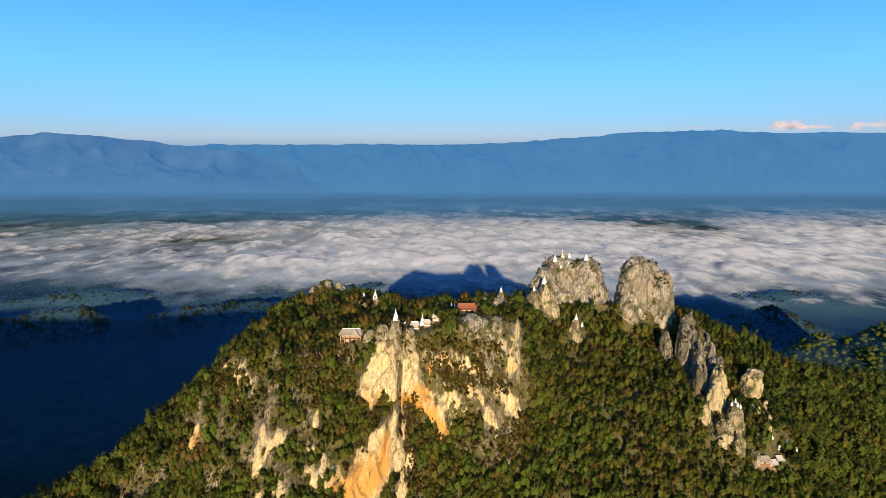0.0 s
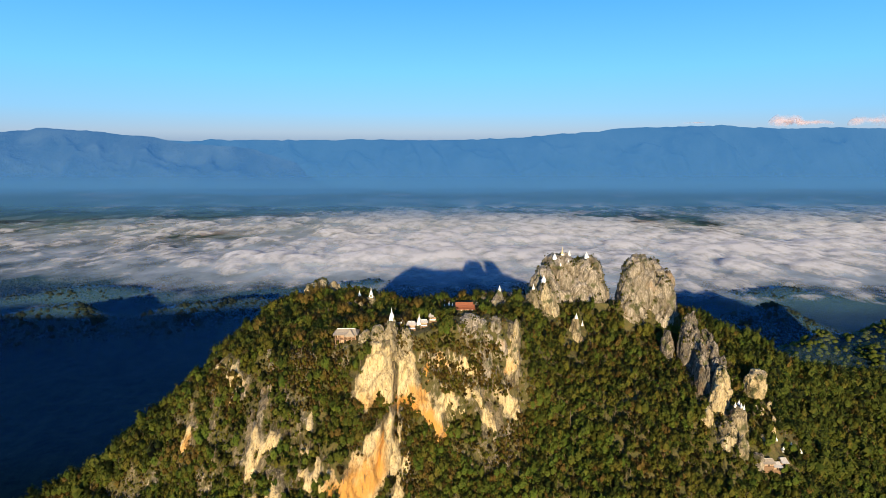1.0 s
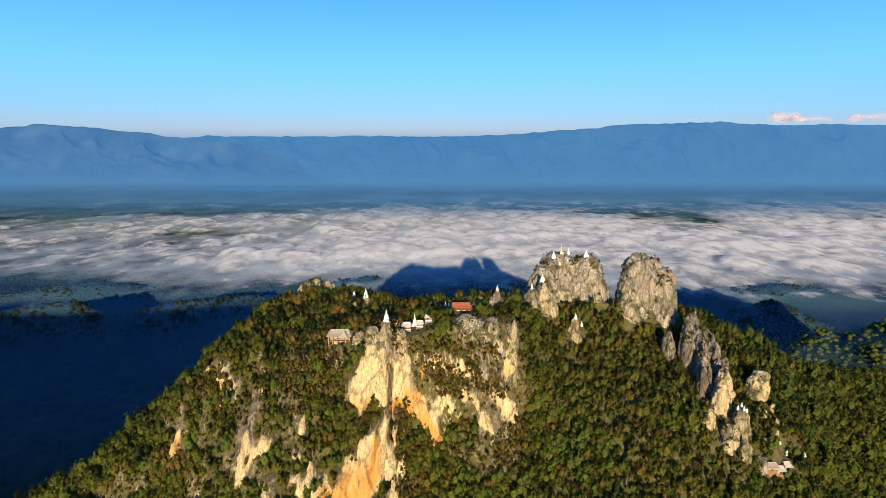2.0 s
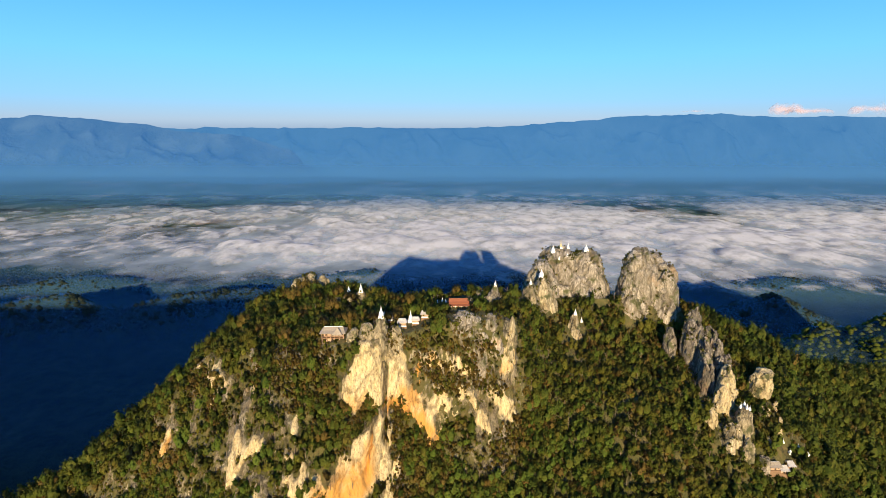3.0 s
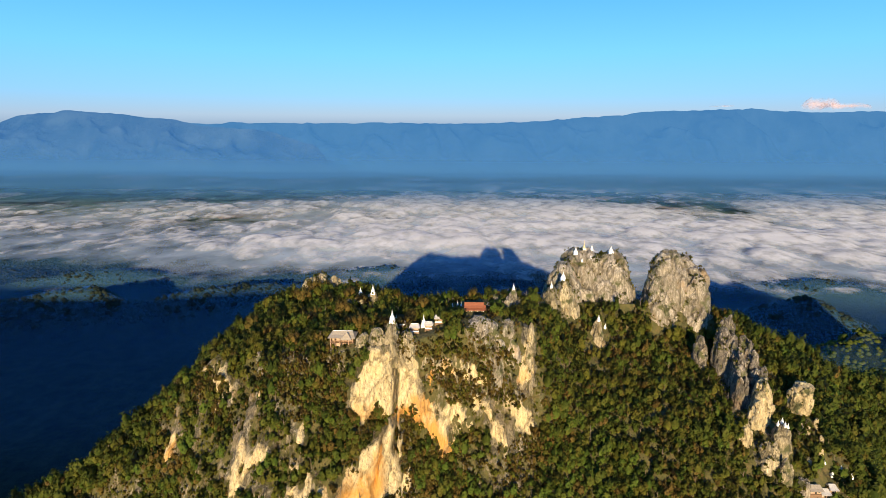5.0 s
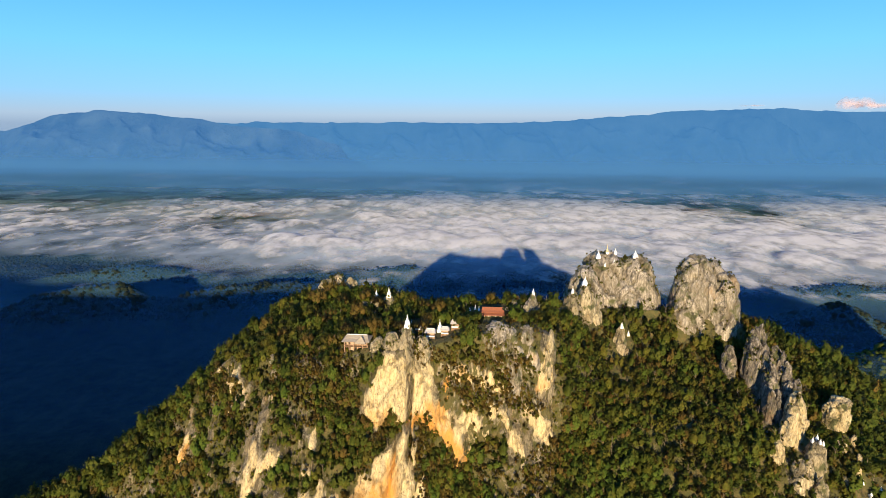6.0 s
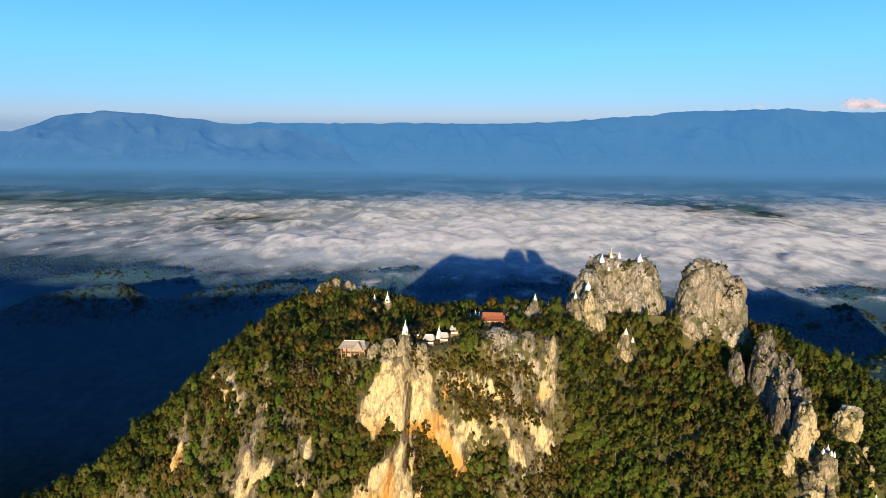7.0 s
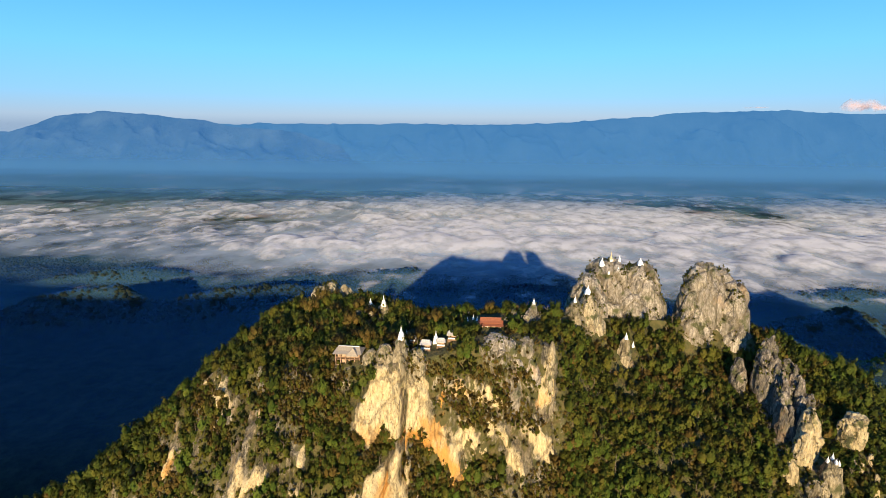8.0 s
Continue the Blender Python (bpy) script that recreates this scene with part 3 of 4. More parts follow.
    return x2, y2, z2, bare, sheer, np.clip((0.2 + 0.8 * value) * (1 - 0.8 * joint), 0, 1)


MX, MY, MZ, BARE, SHEER_MASK, TONE = build_mountain()
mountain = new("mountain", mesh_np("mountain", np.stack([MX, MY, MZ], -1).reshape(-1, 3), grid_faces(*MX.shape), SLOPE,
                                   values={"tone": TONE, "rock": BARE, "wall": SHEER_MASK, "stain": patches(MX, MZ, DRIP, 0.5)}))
tagged(mountain, "steep wooded limestone mountain with pale orange-stained cliff walls", "mountain", kind="structure")


# ---------------------------------------------------------------- limestone towers and outcrops
def lobe(cx, cy, z0, z1, rx, ry, blunt, seed, lean=(0, 0), sharp=1.0, around=56, up=36, taper=2.4):
    """A closed, cracked and fluted limestone knob from z0 up to z1."""
    a, h = np.meshgrid(np.linspace(0, 2 * np.pi, around, endpoint=False), np.linspace(0, 1, up))
    h = 1 - (1 - h) ** 1.5
    body = np.clip(1 - h ** blunt, 0, 1) ** (1 / taper)
    px, py, tall, r = np.cos(a), np.sin(a), z1 - z0, min(rx, ry)
    body = body * (0.90 + 0.10 * np.sin(np.pi * np.clip(h * 1.3, 0, 1)))
    x, y, z = cx + rx * body * px + lean[0] * h, cy + ry * body * py + lean[1] * h, z0 + tall * h
    ribs = fbm(x / (0.6 * r), y / (0.6 * r), z / (2.6 * r), octaves=4, seed=seed, ridged=True)
    squash = np.array((1, 1, 0.5))
    warp = 0.14 * r * np.stack([fbm(x / (0.4 * r), y / (0.4 * r), z / (0.6 * r), octaves=3, seed=seed + 20 + k) for k in range(3)], -1)
    pts = (np.stack([x, y, z], -1) + warp).reshape(-1, 3) * squash
    cells = pts[np.random.default_rng(seed).choice(len(pts), 26 if around < 100 else 40, replace=False)]
    value, joint = block_cells(pts, cells, seed)
    value, joint = value.reshape(x.shape), step(0.10 * r, 0.0, joint.reshape(x.shape)) * step(0.02, 0.3, body)
    blocks = value - 0.5
    fine = fbm(x / 1.7, y / 1.7, z / 3.2, octaves=4, seed=seed + 9)
    crack = step(0.80, 0.97, fbm(x / (0.9 * r), y / (0.9 * r), z / (2.6 * r), octaves=2, seed=seed + 6, ridged=True))
    push = (r * sharp * (0.11 * ribs + 0.17 * blocks - 0.09 * joint - 0.15 * crack) + 0.55 * fine) * np.clip(body * 1.6, 0, 1)
    x, y = x + px * push, y + py * push
    z = z + (0.06 * tall * blocks + 0.9 * fine) * step(0, 0.4, h)
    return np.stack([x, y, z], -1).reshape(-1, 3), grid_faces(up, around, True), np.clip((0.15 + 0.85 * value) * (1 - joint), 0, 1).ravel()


ROCK_TOPS, FOOTPRINTS = [], []


def knob_thing(name, label, mat, lobes):
    base = new(name)
    base.location = (lobes[0]["cx"], lobes[0]["cy"], lobes[0]["z0"])
    for spec in lobes:
        v, f, tone = lobe(**spec)
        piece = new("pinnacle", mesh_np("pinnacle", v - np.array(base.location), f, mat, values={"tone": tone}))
        piece.parent = base
        ROCK_TOPS.append(v.reshape(spec.get("up", 36), -1, 3))
        FOOTPRINTS.append((spec["cx"], spec["cy"], spec["rx"], spec["ry"], spec["z1"] - spec["z0"]))
    return tagged(base, label, "rock", group="limestone rocks of the summit")


def L(cx, cy, z0, z1, rx, ry, blunt=2.6, seed=0, **more):
    return dict(cx=cx, cy=cy, z0=z0, z1=z1, rx=rx, ry=ry, blunt=blunt, seed=seed, **more)


def crag(cx, cy, z0, z1, wide, deep, count, seed, slope=0.6):
    """Lobes of a jagged crag: the highest in the middle, the others stepping down round it."""
    r = random.Random(seed)
    lobes = [L(cx, cy, z0, z1, wide * 0.42, deep * 0.5, 1.7, seed, sharp=1.5)]
    for i in range(count - 1):
        u, v = r.uniform(-1, 1), r.uniform(-1, 0.6)
        top = z1 - (z1 - z0) * slope * (0.25 + 0.75 * math.hypot(u, v) * r.uniform(0.5, 1))
        lobes.append(L(cx + u * wide * 0.75, cy + v * deep * 0.6, z0 - 3, top, wide * r.uniform(0.2, 0.38), deep * r.uniform(0.25, 0.42), r.uniform(1.4, 2.6), seed + i + 1, sharp=1.6, around=40, up=26, lean=(r.uniform(-1, 1), r.uniform(0, 1.5))))
    return lobes


def face_y(x, z):
    """How far ahead the mountain's front lies at that x and height."""
    rows = MX.shape[0] - 60
    near = (np.abs(MX[:rows] - x) < 2.5) & (np.abs(MZ[:rows] - z) < 2.5)
    return float(MY[:rows][near].min()) if near.any() else float(np.interp(x, KX, EDGE_Y))


def front_crag(x, z0, z1, wide, deep, count, seed, slope=0.6):
    """A crag that stands out of the mountain's front."""
    y = face_y(x, z0 + 0.55 * (z1 - z0))
    return crag(x, y + deep * 0.42, z0, z1, wide, deep, count, seed, slope)


def rib(mat, label, seed, *steps):
    """Broken ledges down a slope, half sunk in it: centre x, centre z, half width, height."""
    lobes = []
    for k, (x, z, half, tall) in enumerate(steps):
        lobes.append(L(x, face_y(x, z) + half * 0.8, z - tall * 0.6, z + tall * 0.45, half, half * 1.15, 2.4, seed + 3 * k, sharp=1.7, around=40, up=26, lean=(0.4 * (k % 3 - 1), 1.2)))
    return knob_thing("rock_outcrop", label, mat, lobes)


BIG = dict(around=112, up=70)
knob_thing("limestone_tower", "broad grey limestone tower with white stupas on top", TOWER,
           [L(80, 376, 270, 321, 20, 20, 3.0, 4, sharp=0.9, **BIG), L(99, 377, 270, 319.5, 15, 18, 3.4, 9, sharp=0.8, **BIG), L(66, 363, 268, 315.5, 13, 15, 2.6, 14, sharp=0.9, **BIG),
            L(57, 352, 266, 304, 7, 11, 3.6, 17, sharp=1.2), L(92, 366, 270, 305, 20, 14, 3.0, 19, **BIG)])
knob_thing("limestone_tower", "rounded grey limestone tower with a sheer streaked face", TOWER,
           [L(141, 374, 260, 319, 19.5, 19, 3.6, 23, sharp=0.8, **BIG), L(131, 364, 288, 322.5, 13, 13, 3.4, 29, lean=(2, 4), sharp=0.7, **BIG), L(147, 366, 256, 313, 13, 17, 4.0, 31, sharp=0.8, **BIG), L(127, 358, 266, 301, 12, 9, 2.6, 37, sharp=1.0, **BIG)])
# the spire: narrow fluted blades that step down a ridge
r = random.Random(41)
blades = [L(156, 331, 252, 293, 5, 7, 2.0, 41, sharp=1.9, taper=1.8, lean=(1, 2), around=54, up=44), L(141, 331, 260, 281, 4, 5, 2.6, 148, sharp=1.5)]
for k in range(22):
    t = k / 21
    bx, by = 155 + 5 * math.sin(3.2 * t) + r.uniform(-7, 7), 330 - 29 * t + r.uniform(-3, 3)
    top = 294 - 21 * t - 0.4 * abs(bx - 156) - r.uniform(0, 5)
    blades.append(L(bx, by, top - 34, top, r.uniform(3.2, 5.6), r.uniform(4, 7), r.uniform(1.8, 3.0), 50 + k, sharp=1.9, taper=1.9, lean=(r.uniform(-1.5, 1.5), 2.2), around=44, up=36))
knob_thing("rock_outcrop", "jagged dark grey limestone spire among trees", SPIRE, blades)
knob_thing("rock_outcrop", "pale sunlit limestone buttress below a dark spire", CLEAN, [L(160, 298, 242, 271, 5.5, 6, 2.8, 51, sharp=1.4), L(155, 292, 243, 262, 4, 5, 2.2, 52, sharp=1.4), L(147, 286, 239, 253, 3.5, 5, 2.2, 53, sharp=1.4)])
knob_thing("rock_outcrop", "pale sunlit limestone block on the wooded slope", CLEAN, [L(187, 307, 248, 264.5, 5.0, 5, 9.0, 55, sharp=1.3, taper=3.2), L(183, 307, 248, 262, 3.4, 4, 6.0, 56, sharp=1.3, taper=3)])
knob_thing("rock_outcrop", "narrow limestone pinnacle carrying small white stupas", OUTCROP,
           [L(163.5, 284, 230, 254, 5, 5, 2.6, 58, sharp=1.4), L(167, 285, 232, 250, 3.5, 4, 2.2, 59), L(153, 277, 224, 248, 4, 5, 1.7, 60, sharp=1.5), L(158, 279, 226, 246, 4, 4, 1.8, 61, sharp=1.5), L(162, 274, 221, 241, 4, 4, 1.8, 62, sharp=1.5)])
rib(CLEAN, "small pale rocks peeping out of the lower woods", 270, (180, 246, 1.7, 5), (183, 245, 1.2, 4), (191, 246, 1.4, 5), (189, 242, 1.2, 4), (185, 239, 1.2, 4), (176, 236, 1.6, 5))
knob_thing("rock_outcrop", "fluted limestone buttress beside the orange cliff", OUTCROP, front_crag(38, 258, 301, 10, 11, 5, 63, 0.4))
knob_thing("rock_outcrop", "rounded grey limestone bluff below the red roof", TOWER, [L(12, face_y(12, 294) + 8, 268, 304, 14, 10, 2.6, 66, sharp=1.5, **BIG), L(26, face_y(26, 294) + 7, 270, 302, 9, 9, 2.4, 67, sharp=1.5)])
knob_thing("rock_outcrop", "pointed pale limestone knob under a white stupa", OUTCROP, [L(-32, 281.5, 284, 306.5, 5, 6, 2.2, 70, sharp=1.5), L(-39, 281, 284, 303, 6, 6, 2.2, 71, sharp=1.5), L(-25, 283, 284, 301, 5, 5, 2.2, 72, sharp=1.5), L(-46, 283, 282, 299, 4.5, 6, 2.0, 74, sharp=1.5)])
knob_thing("rock_outcrop", "brownish limestone crown of the summit's end", OUTCROP, [L(-86, 356, 280, 308.5, 9, 9, 2.4, 88, sharp=1.5), L(-77, 355, 280, 307, 7, 7, 2.0, 89, sharp=1.5), L(-94, 356, 278, 305, 7, 8, 2.0, 90, sharp=1.5), L(-71, 357, 280, 301, 6, 7, 1.8, 190, sharp=1.5)])
knob_thing("rock_outcrop", "thin pale limestone rib carrying a small stupa", OUTCROP, front_crag(82, 264, 289, 9, 9, 6, 91))
rib(TOWER, "small grey limestone knob among trees", 94, (-99, 285, 2.2, 6), (-97, 281, 1.8, 5))
knob_thing("rock_outcrop", "pale limestone wall at the foot of the broad tower", OUTCROP, [L(56, 341, 262, 307, 7, 11, 3.4, 97, sharp=1.2), L(63, 346, 258, 311, 8, 11, 3.0, 98, sharp=1.2), L(51, 336, 258, 297, 5, 8, 2.4, 99, sharp=1.2), L(69, 345, 258, 297, 6, 8, 2.2, 100, sharp=1.2)])
knob_thing("rock_outcrop", "low pale rocks under two white stupas", OUTCROP, crag(-56, 331, 290, 304.5, 11, 9, 5, 201, 0.4) + [L(-49, 330.5, 288, 304.5, 4.5, 4.5, 3.0, 206, sharp=1.4)])
knob_thing("rock_outcrop", "dark grey limestone fin on the summit ridge", TOWER, crag(31, 322, 292, 310.5, 10, 8, 6, 203, 0.5) + crag(21, 317, 292, 309, 8, 7, 5, 205, 0.5))
knob_thing("rock_outcrop", "rounded grey boulder beside two small houses", TOWER, [L(171, face_y(171, 228) + 1, 221, 231, 3.8, 4, 4, 217)])


def rest_z(x, y, reach=1.3):
    """Height of the ground or rock at a place of the summit."""
    best = []
    for g in [np.stack([MX, MY, MZ], -1)] + ROCK_TOPS:
        near = (np.abs(g[..., 0] - x) < reach) & (np.abs(g[..., 1] - y) < reach)
        if near.any():
            best.append(float(g[..., 2][near].max()))
    return max(best) - 0.35


def clearing(x, y, half, front=8):
    FOOTPRINTS.append((x, y, half / 0.9, front, -10))


# where the temple's buildings stand: keep the trees away
PAVILION, HALL = (-57.5, 288.0), (9.0, 313.0)
SHELTERS = [(-28.5, 297.5, 3.0), (-21.5, 291.5, 5.0), (-14.5, 294.0, 4.2), (-9.5, 299.0, 4.6)]
HOUSES = [(175.0, 271.0, 5.6), (181.0, 272.5, 4.2), (185.5, 274.0, 3.6)]
clearing(*PAVILION, 8), clearing(*HALL, 7.5, 26)
for hx, hy, hw in SHELTERS + HOUSES:
    clearing(hx, hy, hw * (0.75 if hy > 280 else 0.5), 14 if hy > 280 else 5)
# white stupas: x, y, height, width against height
STUPAS = [(-56.5, 331, 3.6, 0.55), (-49, 330, 5.4, 0.5), (-31.5, 281.5, 6.2, 0.5), (-32.5, 304, 3.6, 0.42), (-17.5, 299.5, 6.4, 0.48),
          (-3, 322, 2.6, 0.45), (0, 323, 3.0, 0.45), (2, 321, 2.6, 0.45), (31, 322, 3.2, 0.5), (55, 340, 3.4, 0.5), (62.5, 345, 4.6, 0.78),
          (74.5, 370, 4.6, 0.7), (85.5, 374, 3.6, 0.5), (97.5, 373, 4.4, 0.78), (77.5, 364, 2.2, 0.5), (83, 365, 2.2, 0.5),
          (82, 333, 3.4, 0.55), (88, 340, 3.0, 0.5), (161.8, 284.5, 2.6, 0.5), (164.3, 285.5, 3.2, 0.45), (167.2, 285, 2.4, 0.5), (163.6, 281.8, 2.4, 0.5),
          (185, 280.5, 2.2, 0.6), (188, 278, 2.6, 0.8), (194, 281, 2.2, 0.5), (200, 281, 2.6, 0.7)]
for sx, sy, sh, _ in STUPAS:
    clearing(sx, sy, 1.4 + sh * 0.25, 12 if sy > 300 else 7)

# ---------------------------------------------------------------- valley fog and haze
def mist_sheet(name, label, mat, x0, x1, y0, y1, dx, dy, height, density):
    gx, gy = np.meshgrid(np.arange(x0, x1, dx), np.arange(y0, y1, dy))
    ob = new(name, mesh_np(name, np.stack([gx, gy, height(gx, gy)], -1).reshape(-1, 3), grid_faces(*gx.shape), mat, values={"cover": density(gx, gy)}))
    return tagged(ob, label, "fog", kind="stuff")


def puffs(x, y, count, seed, low, high):
    """Heights of many rounded, overlapping puffs on a regular grid."""
    r = np.random.default_rng(seed)
    h = np.zeros_like(x)
    dx, dy = x[0, 1] - x[0, 0], y[1, 0] - y[0, 0]
    for _ in range(count):
        cx, cy, rad = r.uniform(x[0, 0], x[0, -1]), r.uniform(y[0, 0], y[-1, 0]), low + (high - low) * r.random() ** 1.6
        i0, i1 = int((cy - rad * 1.3 - y[0, 0]) / dy), int((cy + rad * 1.3 - y[0, 0]) / dy) + 2
        j0, j1 = int((cx - rad - x[0, 0]) / dx), int((cx + rad - x[0, 0]) / dx) + 2
        w = np.s_[max(i0, 0):max(i1, 0), max(j0, 0):max(j1, 0)]
        d = ((x[w] - cx) / rad) ** 2 + ((y[w] - cy) / (1.2 * rad)) ** 2
        h[w] = np.maximum(h[w], 0.36 * rad * np.sqrt(np.clip(1 - d, 0, 1)) * r.uniform(0.6, 1))
    return h


def cotton(x, y):
    """Large puffs with small ones on them."""
    return 1.1 * puffs(x, y, 3000, 81, 22, 70) + 0.7 * puffs(x, y, 11000, 84, 9, 28)


def fog_cover(x, y, shift):
    wander = 260 * fbm(x / 700, y / 700, octaves=3, seed=71)
    near = step(1180, 1640, y + wander * 0.6 + shift)
    far = step(3060, 2560, y + wander + 0.26 * np.abs(x + 300) * (x < -300) + 560 * np.exp(-((x - 1060) / 300) ** 2) - 150 * step(1300, 1700, x))
    lane = step(0.30, 0.62, fbm(x / 420, y / 260, octaves=4, seed=73))
    d = near * far * (1.0 - 0.25 * lane) * (0.92 + 0.34 * fbm(x / 380, y / 330, octaves=3, seed=75))
    d = d * (1 - 0.8 * np.exp(-((x - 1190 - 0.16 * (y - 2200) + 120 * fbm(y / 240, 0.0, seed=76)) / 75) ** 2) * step(1850, 2050, y))
    return d


def wisps(x, y):
    return step(0.02, 0.5, fbm(x / 150, y / 230, octaves=5, seed=77)) * step(2600, 2900, y) * step(3450, 3000, y) * step(-700, 500, x)


# rounded puffs, thin at their feet, over a lower thin layer
gx, gy = np.meshgrid(np.arange(-2600, 2800, 10.0), np.arange(1120, 3480, 11.0))
PILE = cotton(gx, gy) + 5 * fbm(gx / 45, gy / 60, octaves=3, seed=83) + 9 * fbm(gx / 230, gy / 340, octaves=3, seed=86) - 26 * (1 - np.clip(fog_cover(gx, gy, 0), 0, 1)) - 11 * step(-200, -1200, gx) + 6 * step(-700, 300, gx)
calm = PILE.copy()
for _ in range(7):  # the fog lies smoother over the middle of the valley
    calm[1:-1, 1:-1] = (2 * calm[1:-1, 1:-1] + calm[:-2, 1:-1] + calm[2:, 1:-1] + calm[1:-1, :-2] + calm[1:-1, 2:]) / 6
PILE += (calm - PILE) * (0.2 + 0.25 * step(-800, 200, gx))
bank = new("fog_bank", mesh_np("fog_bank", np.stack([gx, gy, 40 + (0.8 - 0.25 * step(-700, 300, gx)) * np.maximum(PILE, 0)], -1).reshape(-1, 3), grid_faces(*gx.shape), FOG, values={"cover": np.maximum(0.34 * step(-14, 0, PILE) + 0.46 * step(-6, 26, PILE), 0.95 * wisps(gx, gy))}))
tagged(bank, "low bank of cream-white puffs of morning fog over the valley", "fog", kind="stuff")
mist_sheet("fog_bank", "thin lower layer of grey morning fog over the woods", MIST, -3300, 3500, 1050, 4000, 34, 34,
           lambda x, y: 38 + 9 * fbm(x / 120, y / 200, octaves=4, seed=91), lambda x, y: (1 - 0.35 * step(-250, -1200, x)) * np.maximum(fog_cover(x + 90, y, 130) * 0.8, (0.5 + 0.25 * np.exp(-(x / 350) ** 2)) * step(1080, 1480, y) * step(2300, 1900, y)))
# airlight over the woods is put in as a blue-tinted see-through sheet
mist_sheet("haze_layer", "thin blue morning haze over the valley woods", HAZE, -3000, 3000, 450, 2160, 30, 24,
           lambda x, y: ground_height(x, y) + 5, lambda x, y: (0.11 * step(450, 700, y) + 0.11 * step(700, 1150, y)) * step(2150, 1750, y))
# stands in for airlight: a blue-tinted sheet shaded by the fixed normal alone
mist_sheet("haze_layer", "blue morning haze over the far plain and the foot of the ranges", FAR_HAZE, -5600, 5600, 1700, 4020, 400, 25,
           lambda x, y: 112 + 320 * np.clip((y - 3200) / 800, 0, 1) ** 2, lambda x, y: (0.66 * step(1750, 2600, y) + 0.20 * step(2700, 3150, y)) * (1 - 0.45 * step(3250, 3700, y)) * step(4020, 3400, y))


# ---------------------------------------------------------------- trees
def clump(cx, cy, cz, r, rng):
    """The dense twigs inside one lobe of a crown: a lumpy, open-bottomed shell."""
    a, h = np.meshgrid(np.linspace(0, 2 * np.pi, 6, endpoint=False), np.array((-0.7, 0.25, 0.96)))
    wide = np.sqrt(1 - h * h) * rng.uniform(0.55, 1.2, h.shape)
    v = np.stack([wide * np.cos(a + h), wide * np.sin(a + h), h * rng.uniform(0.8, 1.5, h.shape)], -1).reshape(-1, 3)
    return v * r * 0.84 + [cx, cy, cz], grid_faces(3, 6, True), v


def crown(rng, wide, tall, leaves, size, lobes=6):
    """A crown of small leaf sprays over several uneven lobes, its base at the origin."""
    centres = [(rng.normal(0, wide * 0.27), rng.normal(0, wide * 0.27), tall * rng.uniform(0.35, 0.8), wide * rng.uniform(0.22, 0.38)) for _ in range(lobes)]
    verts, lie = [], []
    middle = np.array([0, 0, tall * 0.4])
    for i in range(leaves):
        cx, cy, cz, r = centres[i % lobes]
        d = rng.normal(size=3)
        d /= np.linalg.norm(d)
        d[2] = d[2] if d[2] > -0.5 else -d[2]
        p = np.array([cx, cy, cz]) + d * r * np.array((1, 1, 1.35)) * rng.uniform(0.78, 1.2)
        n = d + rng.normal(0, 0.45, 3)
        n /= np.linalg.norm(n)
        u = np.cross(n, rng.normal(size=3))
        u /= np.linalg.norm(u)
        w = np.cross(n, u)
        s = size * rng.uniform(0.6, 1.3)
        out = p - middle
        out = 0.45 * out / np.linalg.norm(out) + 0.35 * d + rng.normal(0, 0.36, 3) + np.array((0, -0.42, 0.30))
        lie += [out / np.linalg.norm(out)] * 4
        up = np.array((0, 0, 0.35 * s))
        verts += [p - u * s - up, p + w * s * 0.55, p + u * s + up, p - w * s * 0.55 - n * s * 0.3]
    vs, fs, ls, n = [np.array(verts)], [np.arange(len(verts)).reshape(-1, 4)], [np.array(lie)], len(verts)
    for c in centres:
        v, f, d = clump(*c, rng)
        out = v - middle
        out = 0.5 * out / np.linalg.norm(out, axis=1, keepdims=True) + 0.35 * d + rng.normal(0, 0.25, d.shape) + np.array((0, -0.42, 0.30))
        vs.append(v), fs.append(f + n), ls.append(out / np.linalg.norm(out, axis=1, keepdims=True))
        n += len(v)
    return np.concatenate(vs), np.concatenate(fs), np.concatenate(ls)


def stem(tall, thick, sides=5, bend=0.3):
    rings = [(0.0, 1.0), (0.4, 0.75), (1.0, 0.3)]
    verts = [(math.cos(2 * math.pi * i / sides) * thick * k + bend * h * h, math.sin(2 * math.pi * i / sides) * thick * k, h * tall) for h, k in rings for i in range(sides)]
    return np.array(verts), grid_faces(3, sides, True)


def trunk_with_limbs(tall, thick, rng):
    v, f = stem(tall, thick)
    vs, fs, n = [v], [f], len(v)
    for i in range(3):
        lv, lf = stem(tall * 0.5, thick * 0.45, 4, 0.0)
        turn = np.array((Matrix.Rotation(i * 2.1 + rng.uniform(0, 1), 3, "Z") @ Matrix.Rotation(0.75, 3, "Y")))
        vs.append(lv @ turn.T + [0, 0, tall * (0.45 + 0.15 * i)]), fs.append(lf + n)
        n += len(lv)
    return np.concatenate(vs), np.concatenate(fs)


rng = np.random.default_rng(7)
CROWNS = [crown(rng, *s) for s in ((4.0, 5.2, 58, 0.46, 4), (4.6, 4.8, 64, 0.48, 5), (3.2, 6.2, 56, 0.44, 4), (3.8, 4.2, 52, 0.46, 4), (5.2, 5.8, 74, 0.50, 5))]
SCRUB = [crown(rng, *s) for s in ((2.6, 2.2, 16, 0.42, 1), (3.2, 2.0, 18, 0.46, 2), (2.2, 3.0, 16, 0.4, 1))]


